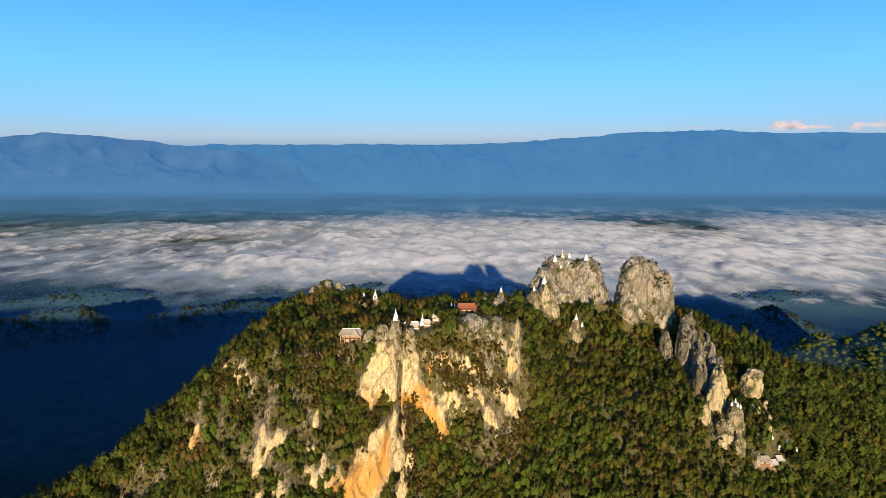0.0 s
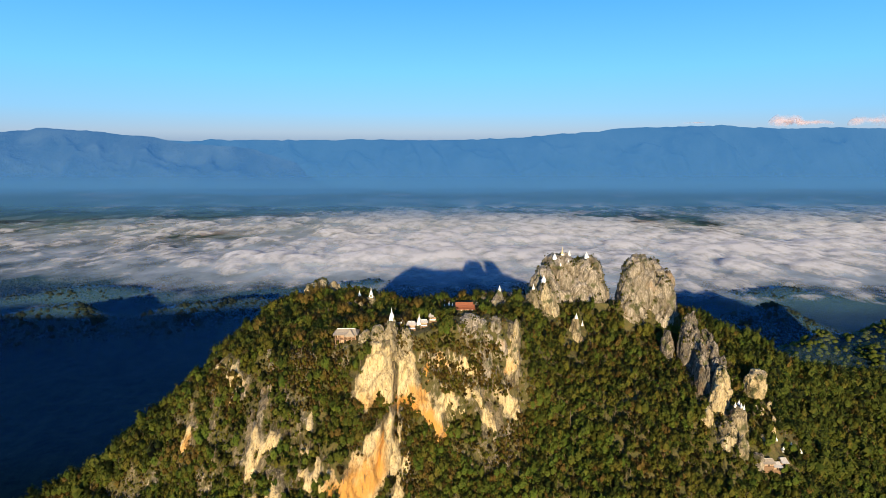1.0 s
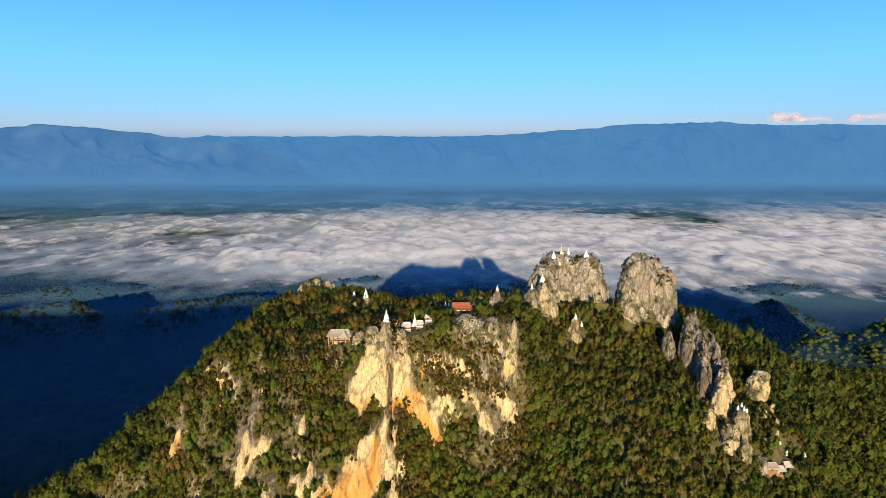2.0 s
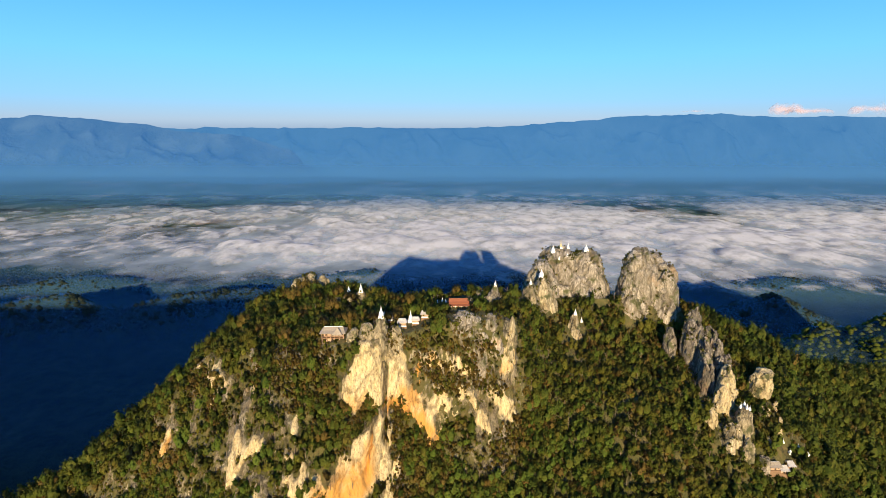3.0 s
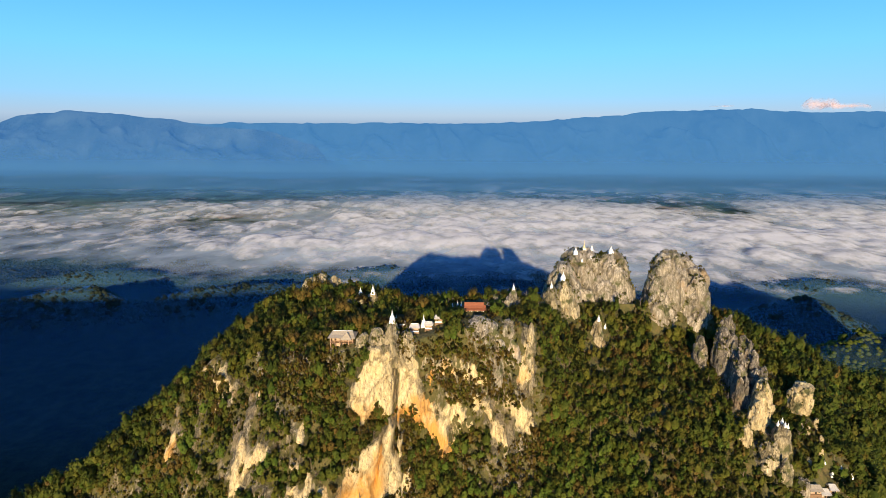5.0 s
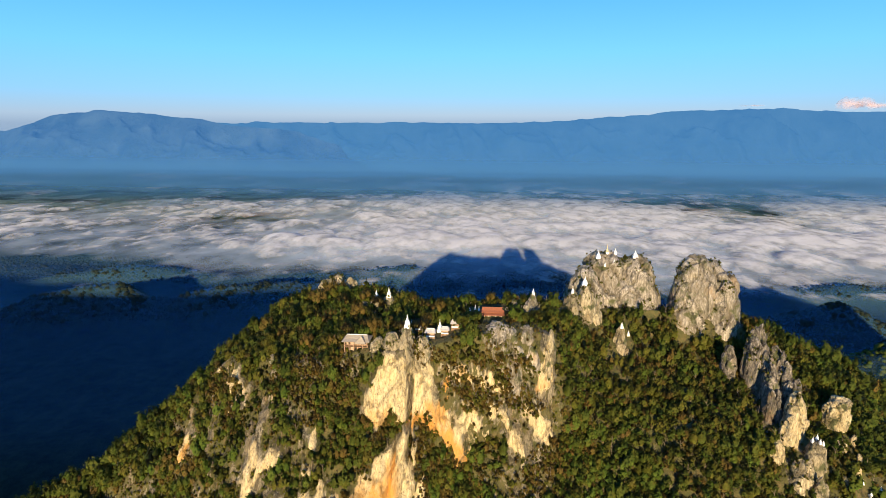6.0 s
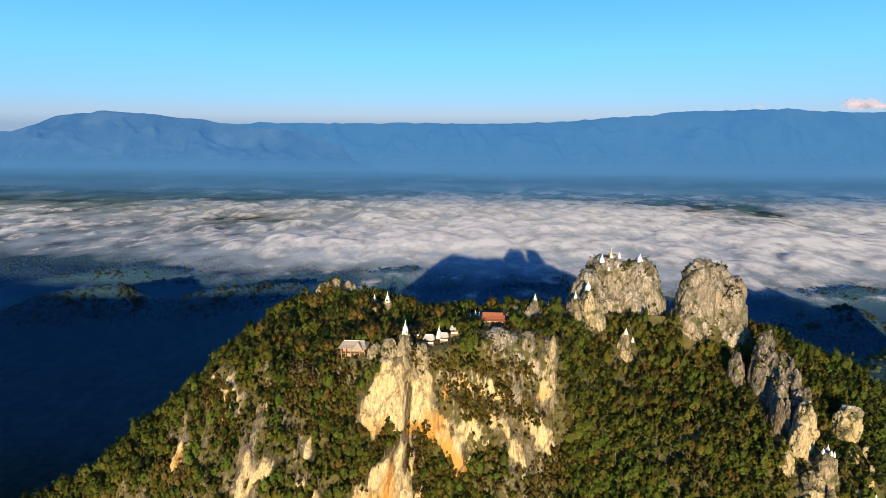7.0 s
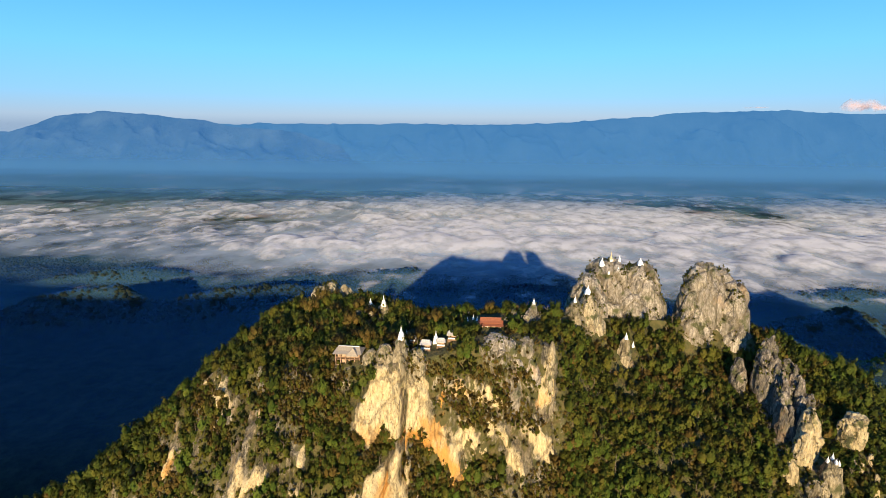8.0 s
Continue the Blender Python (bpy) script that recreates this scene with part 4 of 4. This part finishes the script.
def surface_points(count, rng, keep):
    """Random places on the mountain's mesh, by area, that keep() accepts."""
    a, b, c, d = (np.stack([m[i0:i1, j0:j1] for m in (MX, MY, MZ)], -1) for i0, i1, j0, j1 in ((None, -1, None, -1), (None, -1, 1, None), (1, None, None, -1), (1, None, 1, None)))
    area = np.linalg.norm(np.cross(b - a, c - a), axis=-1)
    bare = BARE[:-1, :-1]
    weight = (area * keep(a[..., 0], a[..., 1], a[..., 2], bare)).ravel()
    pick = rng.choice(len(weight), count, p=weight / weight.sum())
    u, v = rng.random((2, count, 1))
    A, B, C, D = (m.reshape(-1, 3)[pick] for m in (a, b, c, d))
    return (1 - u) * (1 - v) * A + u * (1 - v) * B + (1 - u) * v * C + u * v * D


def scatter(places, shapes, rng, low, high, sink):
    """Copies of the shapes at the places, joined: corners, faces and, for crowns, how the leaves lie."""
    vs, fs, ls, n = [], [], [], 0
    kind = rng.integers(0, len(shapes), len(places))
    for k, (v, f, *lie) in enumerate(shapes):
        at = places[kind == k]
        m = len(at)
        if not m:
            continue
        s, t = rng.uniform(low, high, (m, 1)), rng.uniform(0, 2 * np.pi, (m, 1))
        tall = s * rng.uniform(0.8, 1.25, (m, 1))
        x = (v[:, 0] * np.cos(t) - v[:, 1] * np.sin(t)) * s + at[:, :1]
        y = (v[:, 0] * np.sin(t) + v[:, 1] * np.cos(t)) * s + at[:, 1:2]
        z = v[:, 2] * tall + at[:, 2:3] - sink * s
        vs.append(np.stack([x, y, z], -1).reshape(-1, 3))
        fs.append((f[None] + (np.arange(m) * len(v))[:, None, None]).reshape(-1, 4) + n)
        for a in lie:
            ls.append(np.stack([a[:, 0] * np.cos(t) - a[:, 1] * np.sin(t), a[:, 0] * np.sin(t) + a[:, 1] * np.cos(t), a[:, 2] + 0 * t], -1).reshape(-1, 3))
        n += m * len(v)
    return np.concatenate(vs), np.concatenate(fs), np.concatenate(ls) if ls else None


def woods_area(x, y, z, bare, low=False):
    """Where the slope carries trees: all but the bare walls, out to where the camera looks."""
    free = np.ones_like(x)
    for cx, cy, rx, ry, h in FOOTPRINTS:
        if low and h > 0:
            continue
        free = free * ~((np.abs(x - cx) < rx * 0.9) & (y > cy - (0.4 * ry if low else ry) - min(1.5, max(0, 0.2 * h + 1))) & (y < cy + ry * 0.6))
    cliff = (x > -24) & (x < 44) & (z > 246) & (z < 293) & (y < np.interp(x, KX, EDGE_Y) + 1)
    free = free * np.where(cliff & (not low), 0.12, 1.0)
    return free * (bare < 0.38) * (x > -290) * (x < 345) * (z > np.interp(x, (-290, -200, -150, 150, 200, 345), (160, 180, 196, 200, 195, 150))) * (y < np.interp(x, KX, CREST_Y) + 14)


def dry_area(x, y, z, bare):
    brown = step(-0.15, 0.3, fbm(x / 30, z / 22, octaves=3, seed=53)) + 0.8 * (np.abs(x - 5) < 55) * (z < 270)
    return woods_area(x, y, z, bare * 0.85) * (0.08 + brown)


def brush_area(x, y, z, bare):
    return patches(x, z, BRUSH, 0.5) * (y < np.interp(x, KX, CREST_Y) - 5) * (z > 200)


def lush_area(x, y, z, bare):
    return woods_area(x, y, z, bare) * (0.15 + step(-0.1, 0.4, fbm(x / 40, z / 26, octaves=3, seed=57)))


for mat, shapes, count, area, low, high, label in (
        (LEAVES[0], CROWNS, 2800, woods_area, 0.8, 1.55, "dense dark green forest on the mountain slope"),
        (LEAVES[1], CROWNS, 3000, woods_area, 0.75, 1.5, "olive green forest on the mountain slope"),
        (LEAVES[3], CROWNS, 1700, lush_area, 0.85, 1.6, "fresh green trees on the mountain slope"),
        (LEAVES[2], CROWNS, 1500, dry_area, 0.65, 1.25, "brown half-bare trees on the mountain slope"),
        (LEAVES[0], CROWNS, 520, lambda x, y, z, b: woods_area(x, y, z, b) * ((x > 192) | (x < -165)), 1.5, 2.4, "large dark green trees on the lower slope"),
        (LEAVES[1], SCRUB, 4000, lambda x, y, z, b: woods_area(x, y, z, b * 0.68, True) * (0.35 + (b > 0.3)), 0.6, 1.1, "low olive scrub on slope and ledges"),
        (LEAVES[2], SCRUB, 2100, brush_area, 0.7, 1.3, "brown brush growing over the cliff"),
        (LEAVES[1], SCRUB, 700, brush_area, 0.7, 1.4, "olive brush growing over the cliff"),
        (LEAVES[2], SCRUB, 3000, lambda x, y, z, b: dry_area(x, y, z, b * 0.7) + 0.5 * woods_area(x, y, z, b * 0.68, True), 0.6, 1.1, "low brown scrub on slope and ledges")):
    places = surface_points(count, rng, area)
    v, f, lie = scatter(places, shapes, rng, low, high, 1.7 if shapes is CROWNS else 0.6)
    tagged(new("forest", mesh_np("forest", v, f, mat, smooth=False, lie=lie)), label, "trees", kind="stuff")


BARE_TREES = [trunk_with_limbs(4.5, 0.16, rng) for _ in range(4)]
v, f, _ = scatter(surface_points(900, rng, lambda x, y, z, b: woods_area(x, y, z, b * 0.4)), BARE_TREES, rng, 0.7, 1.3, 0.2)
tagged(new("bare_trees", mesh_np("bare_trees", v, f, BARE_WOOD)), "pale leafless trees and stems among the foliage", "trees", kind="stuff")

# small plants in the cracks and on the ledges of the rocks
tops = []
for grid in ROCK_TOPS:
    across = np.roll(grid, -1, 1) - grid
    along = np.roll(grid, -1, 0) - grid
    n = np.cross(across, along)
    n /= np.linalg.norm(n, axis=-1, keepdims=True) + 1e-9
    n[-2:] = 0
    mask = fbm(grid[..., 0] / 7, grid[..., 1] / 7, grid[..., 2] / 9, octaves=3, seed=99)
    chance = step(-0.05, 0.6, n[..., 2]) * step(-0.1, 0.25, mask) * 0.3 * np.linalg.norm(across, axis=-1) * np.linalg.norm(along, axis=-1)
    tops.append(grid[rng.random(grid.shape[:2]) < chance])
tops = np.concatenate(tops)
v, f, lie = scatter(tops, SCRUB, rng, 0.35, 0.8, 0.3)
tagged(new("scrub", mesh_np("scrub", v, f, LEAVES[1], smooth=False, lie=lie)), "low olive scrub in cracks and on ledges of rocks", "shrubs", kind="stuff")


# ---------------------------------------------------------------- woods on the valley floor
def dome(rng):
    """One far tree: an uneven leafy head of few facets."""
    a = np.linspace(0, 2 * np.pi, 5, endpoint=False)
    rings = [(0.85, 0.1), (0.95, 0.6), (0.25, 1.05)]
    v = [(r * math.cos(t + k * 0.6) * rng.uniform(0.65, 1.25), r * math.sin(t + k * 0.6) * rng.uniform(0.65, 1.25), h * rng.uniform(0.8, 1.2)) for k, (r, h) in enumerate(rings) for t in a]
    v = np.array(v)
    out = v - [0, 0, 0.3]
    return v, grid_faces(3, 5, True), out / np.linalg.norm(out, axis=1, keepdims=True)


HEADS = [dome(rng) for _ in range(5)]
py = np.concatenate([rng.uniform(1200, 1500, 7000), rng.uniform(880, 1220, 15000)])
px = rng.uniform(-1, 1, len(py)) * (0.95 * py + 120)
clear = ((py > 1220) | (ground_height(px, py) > 30)) & ~((px > -260) & (px < 260) & (py < 1150))
px, py = px[clear], py[clear]
v, f, lie = scatter(np.stack([px, py, ground_height(px, py)], -1), HEADS, rng, 3.4, 6.0, 0.22)
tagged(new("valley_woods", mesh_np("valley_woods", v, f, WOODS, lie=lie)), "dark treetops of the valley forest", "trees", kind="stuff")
rest = surface_points(5200, rng, lambda x, y, z, b: (b < 0.5) * (z > 15) * ((z < np.interp(x, (-290, -200, -150, 150, 200, 345), (160, 180, 196, 200, 195, 150))) | (y > np.interp(x, KX, CREST_Y) + 12) | (x < -290) | (x > 345)))
v, f, lie = scatter(rest, HEADS, rng, 2.8, 5.0, 0.25)
tagged(new("lower_woods", mesh_np("lower_woods", v, f, LEAVES[0], lie=lie)), "dark green woods on the mountain's lower and rear slopes", "trees", kind="stuff")
hx = np.concatenate([rng.uniform(330, 820, 8500), rng.uniform(-330, -110, 900)])
hy = np.concatenate([rng.uniform(410, 800, 8500), rng.uniform(450, 640, 900)])
high = ground_height(hx, hy) > 62
hx, hy = hx[high], hy[high]
v, f, lie = scatter(np.stack([hx, hy, ground_height(hx, hy)], -1), HEADS, rng, 2.4, 4.4, 0.25)
tagged(new("hill_woods", mesh_np("hill_woods", v, f, LEAVES[0], lie=lie)), "green treetops of a wooded side hill", "trees", kind="stuff")


# ---------------------------------------------------------------- the temple on the summit
def lathe(profile, sides, square=False):
    bm = bmesh.new()
    rings = []
    for r, z in profile:
        turn = math.pi / 4 if square else 0
        rings.append([bm.verts.new((r * math.cos(2 * math.pi * i / sides + turn), r * math.sin(2 * math.pi * i / sides + turn), z)) for i in range(sides)])
    for a, b in zip(rings, rings[1:]):
        for i in range(sides):
            bm.faces.new((a[i], a[(i + 1) % sides], b[(i + 1) % sides], b[i]))
    bm.faces.new(rings[-1])
    bm.faces.new(rings[0][::-1])
    return bm


def box(x0, x1, y0, y1, z0, z1, bevel=0.03):
    bm = bmesh.new()
    bmesh.ops.create_cube(bm, size=1, matrix=Matrix.Translation(((x0 + x1) / 2, (y0 + y1) / 2, (z0 + z1) / 2)) @ Matrix.Diagonal((x1 - x0, y1 - y0, z1 - z0, 1)))
    if bevel:
        bmesh.ops.bevel(bm, geom=bm.edges[:], offset=bevel, segments=1, affect="EDGES")
    return bm


def roof_mesh(half_x, half_y, eave, ridge, hip, sag=0.12, thick=0.18):
    """A closed hipped or gabled roof with sagging slopes; hip is how far the ridge stops short of the ends."""
    bm = bmesh.new()
    levels = []
    for k in (0.0, 0.5, 1.0):
        rise = eave + (ridge - eave) * (k - sag * math.sin(math.pi * k))
        hx, hy = half_x - hip * k, half_y * (1 - k) + 0.04
        levels.append([bm.verts.new(p) for p in ((-hx, -hy, rise), (hx, -hy, rise), (hx, hy, rise), (-hx, hy, rise))])
    under = [bm.verts.new((v.co.x * 0.98, v.co.y * 0.98, eave - thick)) for v in levels[0]]
    for a, b in ((under, levels[0]), (levels[0], levels[1]), (levels[1], levels[2])):
        for i in range(4):
            bm.faces.new((a[i], a[(i + 1) % 4], b[(i + 1) % 4], b[i]))
    bm.faces.new(levels[2])
    bm.faces.new(under[::-1])
    return bm


def stupa(x, y, h, fat):
    base = new("stupa")
    base.location = (x, y, rest_z(x, y))
    r = h * fat * 0.5
    part("plinth", lathe([(r * 1.25, -0.8), (r * 1.25, h * 0.07), (r * 1.12, h * 0.08), (r * 1.12, h * 0.15), (r * 0.98, h * 0.16), (r * 0.98, h * 0.22)], 4, True), WHITEWASH, base)
    part("bell", lathe([(r * 0.82, h * 0.22), (r * 0.86, h * 0.25), (r * 0.72, h * 0.30), (r * 0.66, h * 0.40), (r * 0.52, h * 0.48), (r * 0.3, h * 0.53), (r * 0.34, h * 0.55), (r * 0.34, h * 0.59)], 16), WHITEWASH, base)
    part("spire", lathe([(r * 0.27, h * 0.59), (r * 0.29, h * 0.64), (r * 0.2, h * 0.66), (r * 0.21, h * 0.72), (r * 0.13, h * 0.75), (r * 0.12, h * 0.84), (r * 0.05, h * 0.9), (r * 0.02, h)], 10), WHITEWASH, base)
    return tagged(base, "small white bell-shaped stupa standing on limestone" if h < 4 else "tall white bell-shaped stupa with a slim spire on limestone", "stupa", group="white stupas of the summit")


for spec in STUPAS:
    stupa(*spec)

golden = new("stupa")
golden.location = (80.5, 374, rest_z(80.5, 374))
part("plinth", lathe([(1.5, -0.8), (1.5, 0.7), (1.2, 0.8), (1.2, 1.4)], 4, True), WHITEWASH, golden)
part("bell", lathe([(0.95, 1.4), (1.0, 1.7), (0.8, 2.2), (0.65, 2.9), (0.4, 3.4)], 16), GOLD, golden)
part("spire", lathe([(0.34, 3.4), (0.36, 3.9), (0.2, 4.4), (0.16, 5.4), (0.02, 6.8)], 10), GOLD, golden)
tagged(golden, "slender dull golden stupa on the highest rock", "stupa", group="white stupas of the summit")


def shelter(x, y, wide, mat, label):
    base = new("open_shelter")
    base.location = (x, y, rest_z(x, y) + 0.8)
    w, d, h = wide / 2, wide * 0.38, wide * 0.42 + 0.6
    part("platform", box(-w * 0.95, w * 0.95, -d, d, -2.2, 0.25), WOOD, base, "dark timber platform")
    for sx in (-0.8, 0.8):
        for sy in (-0.8, 0.8):
            part("post", box(w * sx - 0.12, w * sx + 0.12, d * sy - 0.12, d * sy + 0.12, 0.25, h, 0.02), WOOD, base)
    part("back_wall", box(-w * 0.75, w * 0.75, d * 0.72, d * 0.72 + 0.15, 0.25, h * 0.95), PINK_WALL, base)
    part("railing", box(-w * 0.85, w * 0.85, -d * 0.92, -d * 0.84, 0.25, 1.0, 0.02), WHITEWASH, base)
    part("roof", roof_mesh(w * 1.12, d * 1.25, h, h + wide * 0.30, w * 0.35), mat, base)
    part("ridge_cap", box(-w * 0.78, w * 0.78, -0.1, 0.1, h + wide * 0.30 - 0.05, h + wide * 0.30 + 0.14), WHITEWASH, base)
    return tagged(base, label, "shelter", group="small temple shelters")


for (hx, hy, hw), label in zip(SHELTERS, ("narrow white shrine with a steep pale roof", "open shelter with a pale tin roof above the cliff",
                                          "small shelter with a white roof before a stupa", "small gabled shelter with a pale roof among trees")):
    shelter(hx, hy, hw, PALE_ROOF, label)


def pavilion(x, y):
    base = new("temple_pavilion")
    base.location = (x, y, rest_z(x, y, 3.0) - 2.8)
    part("foundation", box(-5.6, 5.6, -3.6, 3.6, -5.0, 0.2), PINK_WALL, base)
    part("lower_wall", box(-5.2, 5.2, -2.4, 3.3, 0.2, 3.0), PINK_WALL, base)
    part("balcony_floor", box(-6.0, 6.0, -4.0, 3.6, 3.0, 3.25), WOOD, base)
    part("upper_wall", box(-5.0, 5.0, -2.2, 3.2, 3.25, 5.9), PINK_WALL, base)
    for px in (-5.6, -3.4, -1.1, 1.1, 3.4, 5.6):
        part("post", box(px - 0.15, px + 0.15, -3.75, -3.45, -3.5, 5.9, 0.03), PINK_WALL, base)
    for pz in (3.75, 4.15):
        part("rail", box(-5.9, 5.9, -3.9, -3.8, pz, pz + 0.12, 0.02), WOOD, base)
    for px in (-3.6, -0.4, 2.9):
        for pz, ph in ((0.6, 1.9), (3.7, 1.6)):
            frame_piece = part("window", box(px - 0.6, px + 0.6, (-2.5 if pz < 3 else -2.3), (-2.35 if pz < 3 else -2.15), pz, pz + ph, 0.02), WOOD, base)
            part("opening", box(px - 0.45, px + 0.45, (-2.54 if pz < 3 else -2.34), (-2.49 if pz < 3 else -2.29), pz + 0.15, pz + ph - 0.15, 0.0), DARK, frame_piece)
    part("roof", roof_mesh(6.9, 4.6, 5.9, 8.0, 1.8), TAN_ROOF, base, "weathered tan tiled hip roof")
    part("ridge_cap", box(-5.0, 5.0, -0.14, 0.14, 7.95, 8.2), WHITEWASH, base)
    porch = part("porch_roof", lathe([(4.0, 5.4), (4.0, 5.6), (2.1, 6.8), (0.08, 8.5)], 4, True), TAN_ROOF, base, "tan pointed porch roof")
    porch.location = (2.6, -2.9, 0)
    return tagged(base, "two-storey pink plastered temple pavilion with tan tiled roofs", "pavilion")


pavilion(*PAVILION)


def hall(x, y):
    base = new("temple_hall")
    base.location = (x, y, rest_z(x, y, 2.5) - 1.6)
    part("plinth", box(-5.4, 5.4, -2.8, 2.8, -2.5, 0.4), WHITEWASH, base)
    part("wall", box(-5.0, 5.0, -2.2, 2.4, 0.4, 2.8), PINK_WALL, base)
    for px in (-4.9, -1.65, 1.65, 4.9):
        part("post", box(px - 0.13, px + 0.13, -2.75, -2.5, 0.4, 2.8, 0.02), WHITEWASH, base)
    for px in (-3.3, 0, 3.3):
        part("opening", box(px - 0.5, px + 0.5, -2.24, -2.19, 0.6, 2.3, 0.0), DARK, base)
    part("lower_roof", roof_mesh(6.6, 3.9, 2.9, 4.7, 0.4), RED_ROOF, base)
    part("upper_roof", roof_mesh(5.5, 2.4, 3.9, 6.0, 0.25), RED_ROOF, base)
    part("ridge_cap", box(-5.4, 5.4, -0.12, 0.12, 5.95, 6.2), RED_ROOF, base)
    return tagged(base, "temple hall with a two-tiered red clay tile roof", "temple")


hall(*HALL)

for i, (hx, hy, hw) in enumerate(HOUSES):
    house = new("hut")
    house.location = (hx, hy, rest_z(hx, hy, 1.5) - 3.0)
    w = hw / 2
    part("floor", box(-w, w, -2.4, 2.4, -3.5, 0.2), WOOD, house)
    part("wall", box(-w * 0.9, w * 0.9, -1.9, 2.2, 0.2, 2.4), PINK_WALL, house)
    part("door", box(-0.45, 0.45, -1.97, -1.88, 0.2, 2.1, 0.02), DARK, house)
    part("window", box(w * 0.4, w * 0.7, -1.97, -1.88, 0.9, 1.8, 0.02), DARK, house)
    part("roof", roof_mesh(w * 1.2, 3.2, 2.3, 3.8, 0.5), PALE_ROOF if i else TAN_ROOF, house)
    part("ridge_cap", box(-w * 0.95, w * 0.95, -0.1, 0.1, 3.75, 3.92), PALE_ROOF, house)
    tagged(house, "small hut with a pale tin roof on the wooded slope" if i else "low hut with a wide tan roof on the wooded slope", "hut", group="huts on the slope")

# the stair that climbs to the huts
stair = new("stairway")
foot, head = Vector((197, 264.5, 0)), Vector((188, 269, 0))
foot.z, head.z = rest_z(foot.x, foot.y) + 0.5, rest_z(head.x, head.y) + 0.6
stair.location = foot
run_way = head - foot
across = Vector((-run_way.y, run_way.x, 0)).normalized() * 0.7
turn = math.degrees(math.atan2(run_way.y, run_way.x))
count = 40
first = None
for i in range(count):
    p = run_way * ((i + 0.5) / count)
    tread = part("tread", box(-0.18, 0.18, -0.7, 0.7, -0.04, 0.04, 0.0), STEEL, stair) if first is None else new("tread", first.data)
    first = first or tread
    tread.parent = stair
    tread.matrix_local = pose(*p, 0, 0, turn)
for k in (-1, 1):
    for lift in (0.0, 0.95):
        bm = box(0, run_way.length, -0.05, 0.05, lift - 0.09, lift + 0.09, 0.0)
        bar = part("rail" if lift else "stringer", bm, STEEL, stair)
        bar.matrix_local = Matrix.Translation(across * k) @ run_way.to_track_quat("X", "Z").to_matrix().to_4x4()
tagged(stair, "steep metal stairway climbing through trees to the huts", "stairs")

# ---------------------------------------------------------------- single trees on the summit
def tree_meshes():
    made = []
    for i, leaf in enumerate((LEAVES[0], LEAVES[1], LEAVES[3], LEAVES[0], LEAVES[1], LEAVES[2])):
        v, f, lie = crown(rng, 5.0 + 0.5 * (i % 3), 6.0 + 0.6 * (i % 2), 190, 0.5, 7)
        tv, tf = trunk_with_limbs(4.2, 0.22, rng)
        made.append((mesh_np("crown", v + [0, 0, 1.4], f, leaf, smooth=False, lie=lie), mesh_np("trunk", tv, tf, BARK)))
    return made


TREE_KINDS = tree_meshes()
TREE_LABELS = ("dark green broad-leaved tree on the rocky summit", "olive green tree on the rocky summit", "fresh green tree on the rocky summit",
               "dark green broad-leaved tree on the rocky summit", "olive green tree on the rocky summit", "dry brown tree on the rocky summit")
spots = surface_points(190, rng, lambda x, y, z, b: woods_area(x, y, z, b) * (x > -120) * (x < 60) * (z > 283) * (y > 284))
for p in spots:
    k = int(rng.integers(0, 6))
    tree = new("tree")
    tree.matrix_world = Matrix.LocRotScale(Vector(p) - Vector((0, 0, 0.3)), Euler((0, 0, rng.uniform(0, 6.28))), Vector((1, 1, rng.uniform(0.85, 1.2))) * float(rng.uniform(0.65, 1.05)))
    for name, me in (("crown", TREE_KINDS[k][0]), ("trunk", TREE_KINDS[k][1])):
        piece = new(name, me)
        piece.parent = tree
    tagged(tree, TREE_LABELS[k], "tree", group="trees of the summit")

# small sunlit clouds over the far range
CLOUD = mist_material("sunlit_cloud", (0.80, 0.56, 0.50), 0.008, 1.1, 5, 0.3)
for cx, cz, w, h, seed in ((3110, 572, 190, 92, 301), (3300, 560, 260, 50, 302), (3900, 575, 260, 80, 303), (2280, 560, 130, 22, 305)):
    v, f, _ = lobe(cx, 4900, cz - h * 0.5, cz + h, w, 60, 1.3, seed, sharp=0.9)
    cloud = new("cloud", mesh_np("cloud", v, f, CLOUD, values={"cover": 0.10 + 0.42 * np.clip(1 - np.abs((v[:, 2] - cz - h * 0.1) / (0.75 * h)), 0, 1) * np.clip(1.1 - ((v[:, 0] - cx) / w) ** 2, 0, 1)}))
    tagged(cloud, "small pinkish morning cloud above the far range", "cloud", kind="structure")

# specks of far villages on the plain
r = np.random.default_rng(55)
verts, faces, n = [], [], 0
for cx, cy, spread, many in ((860, 3300, 70, 12), (1750, 3500, 260, 6), (2300, 3700, 250, 6), (420, 3650, 200, 5), (-1150, 3900, 260, 5), (2900, 3500, 220, 4)):
    for _ in range(many):
        x, y, w, d, h = cx + r.normal() * spread, cy + r.normal() * spread * 0.5, r.uniform(2.5, 6), r.uniform(2.5, 4), r.uniform(3, 5)
        z = float(ground_height(np.array(x), np.array(y))) - 1
        ring = [(x - w, y - d), (x + w, y - d), (x + w, y + d), (x - w, y + d)]
        verts += [(p, q, z) for p, q in ring] + [(p, q, z + h) for p, q in ring] + [(x - w, y, z + h * 1.5), (x + w, y, z + h * 1.5)]
        faces += [[n + i for i in f] for f in ((0, 1, 5, 4), (1, 2, 6, 5), (2, 3, 7, 6), (3, 0, 4, 7), (4, 5, 9, 8), (6, 7, 8, 9))]
        n += 10
tagged(new("far_village", mesh_np("far_village", verts, faces, WHITEWASH, smooth=False)), "pale roofs of far villages on the plain", "village", kind="stuff")
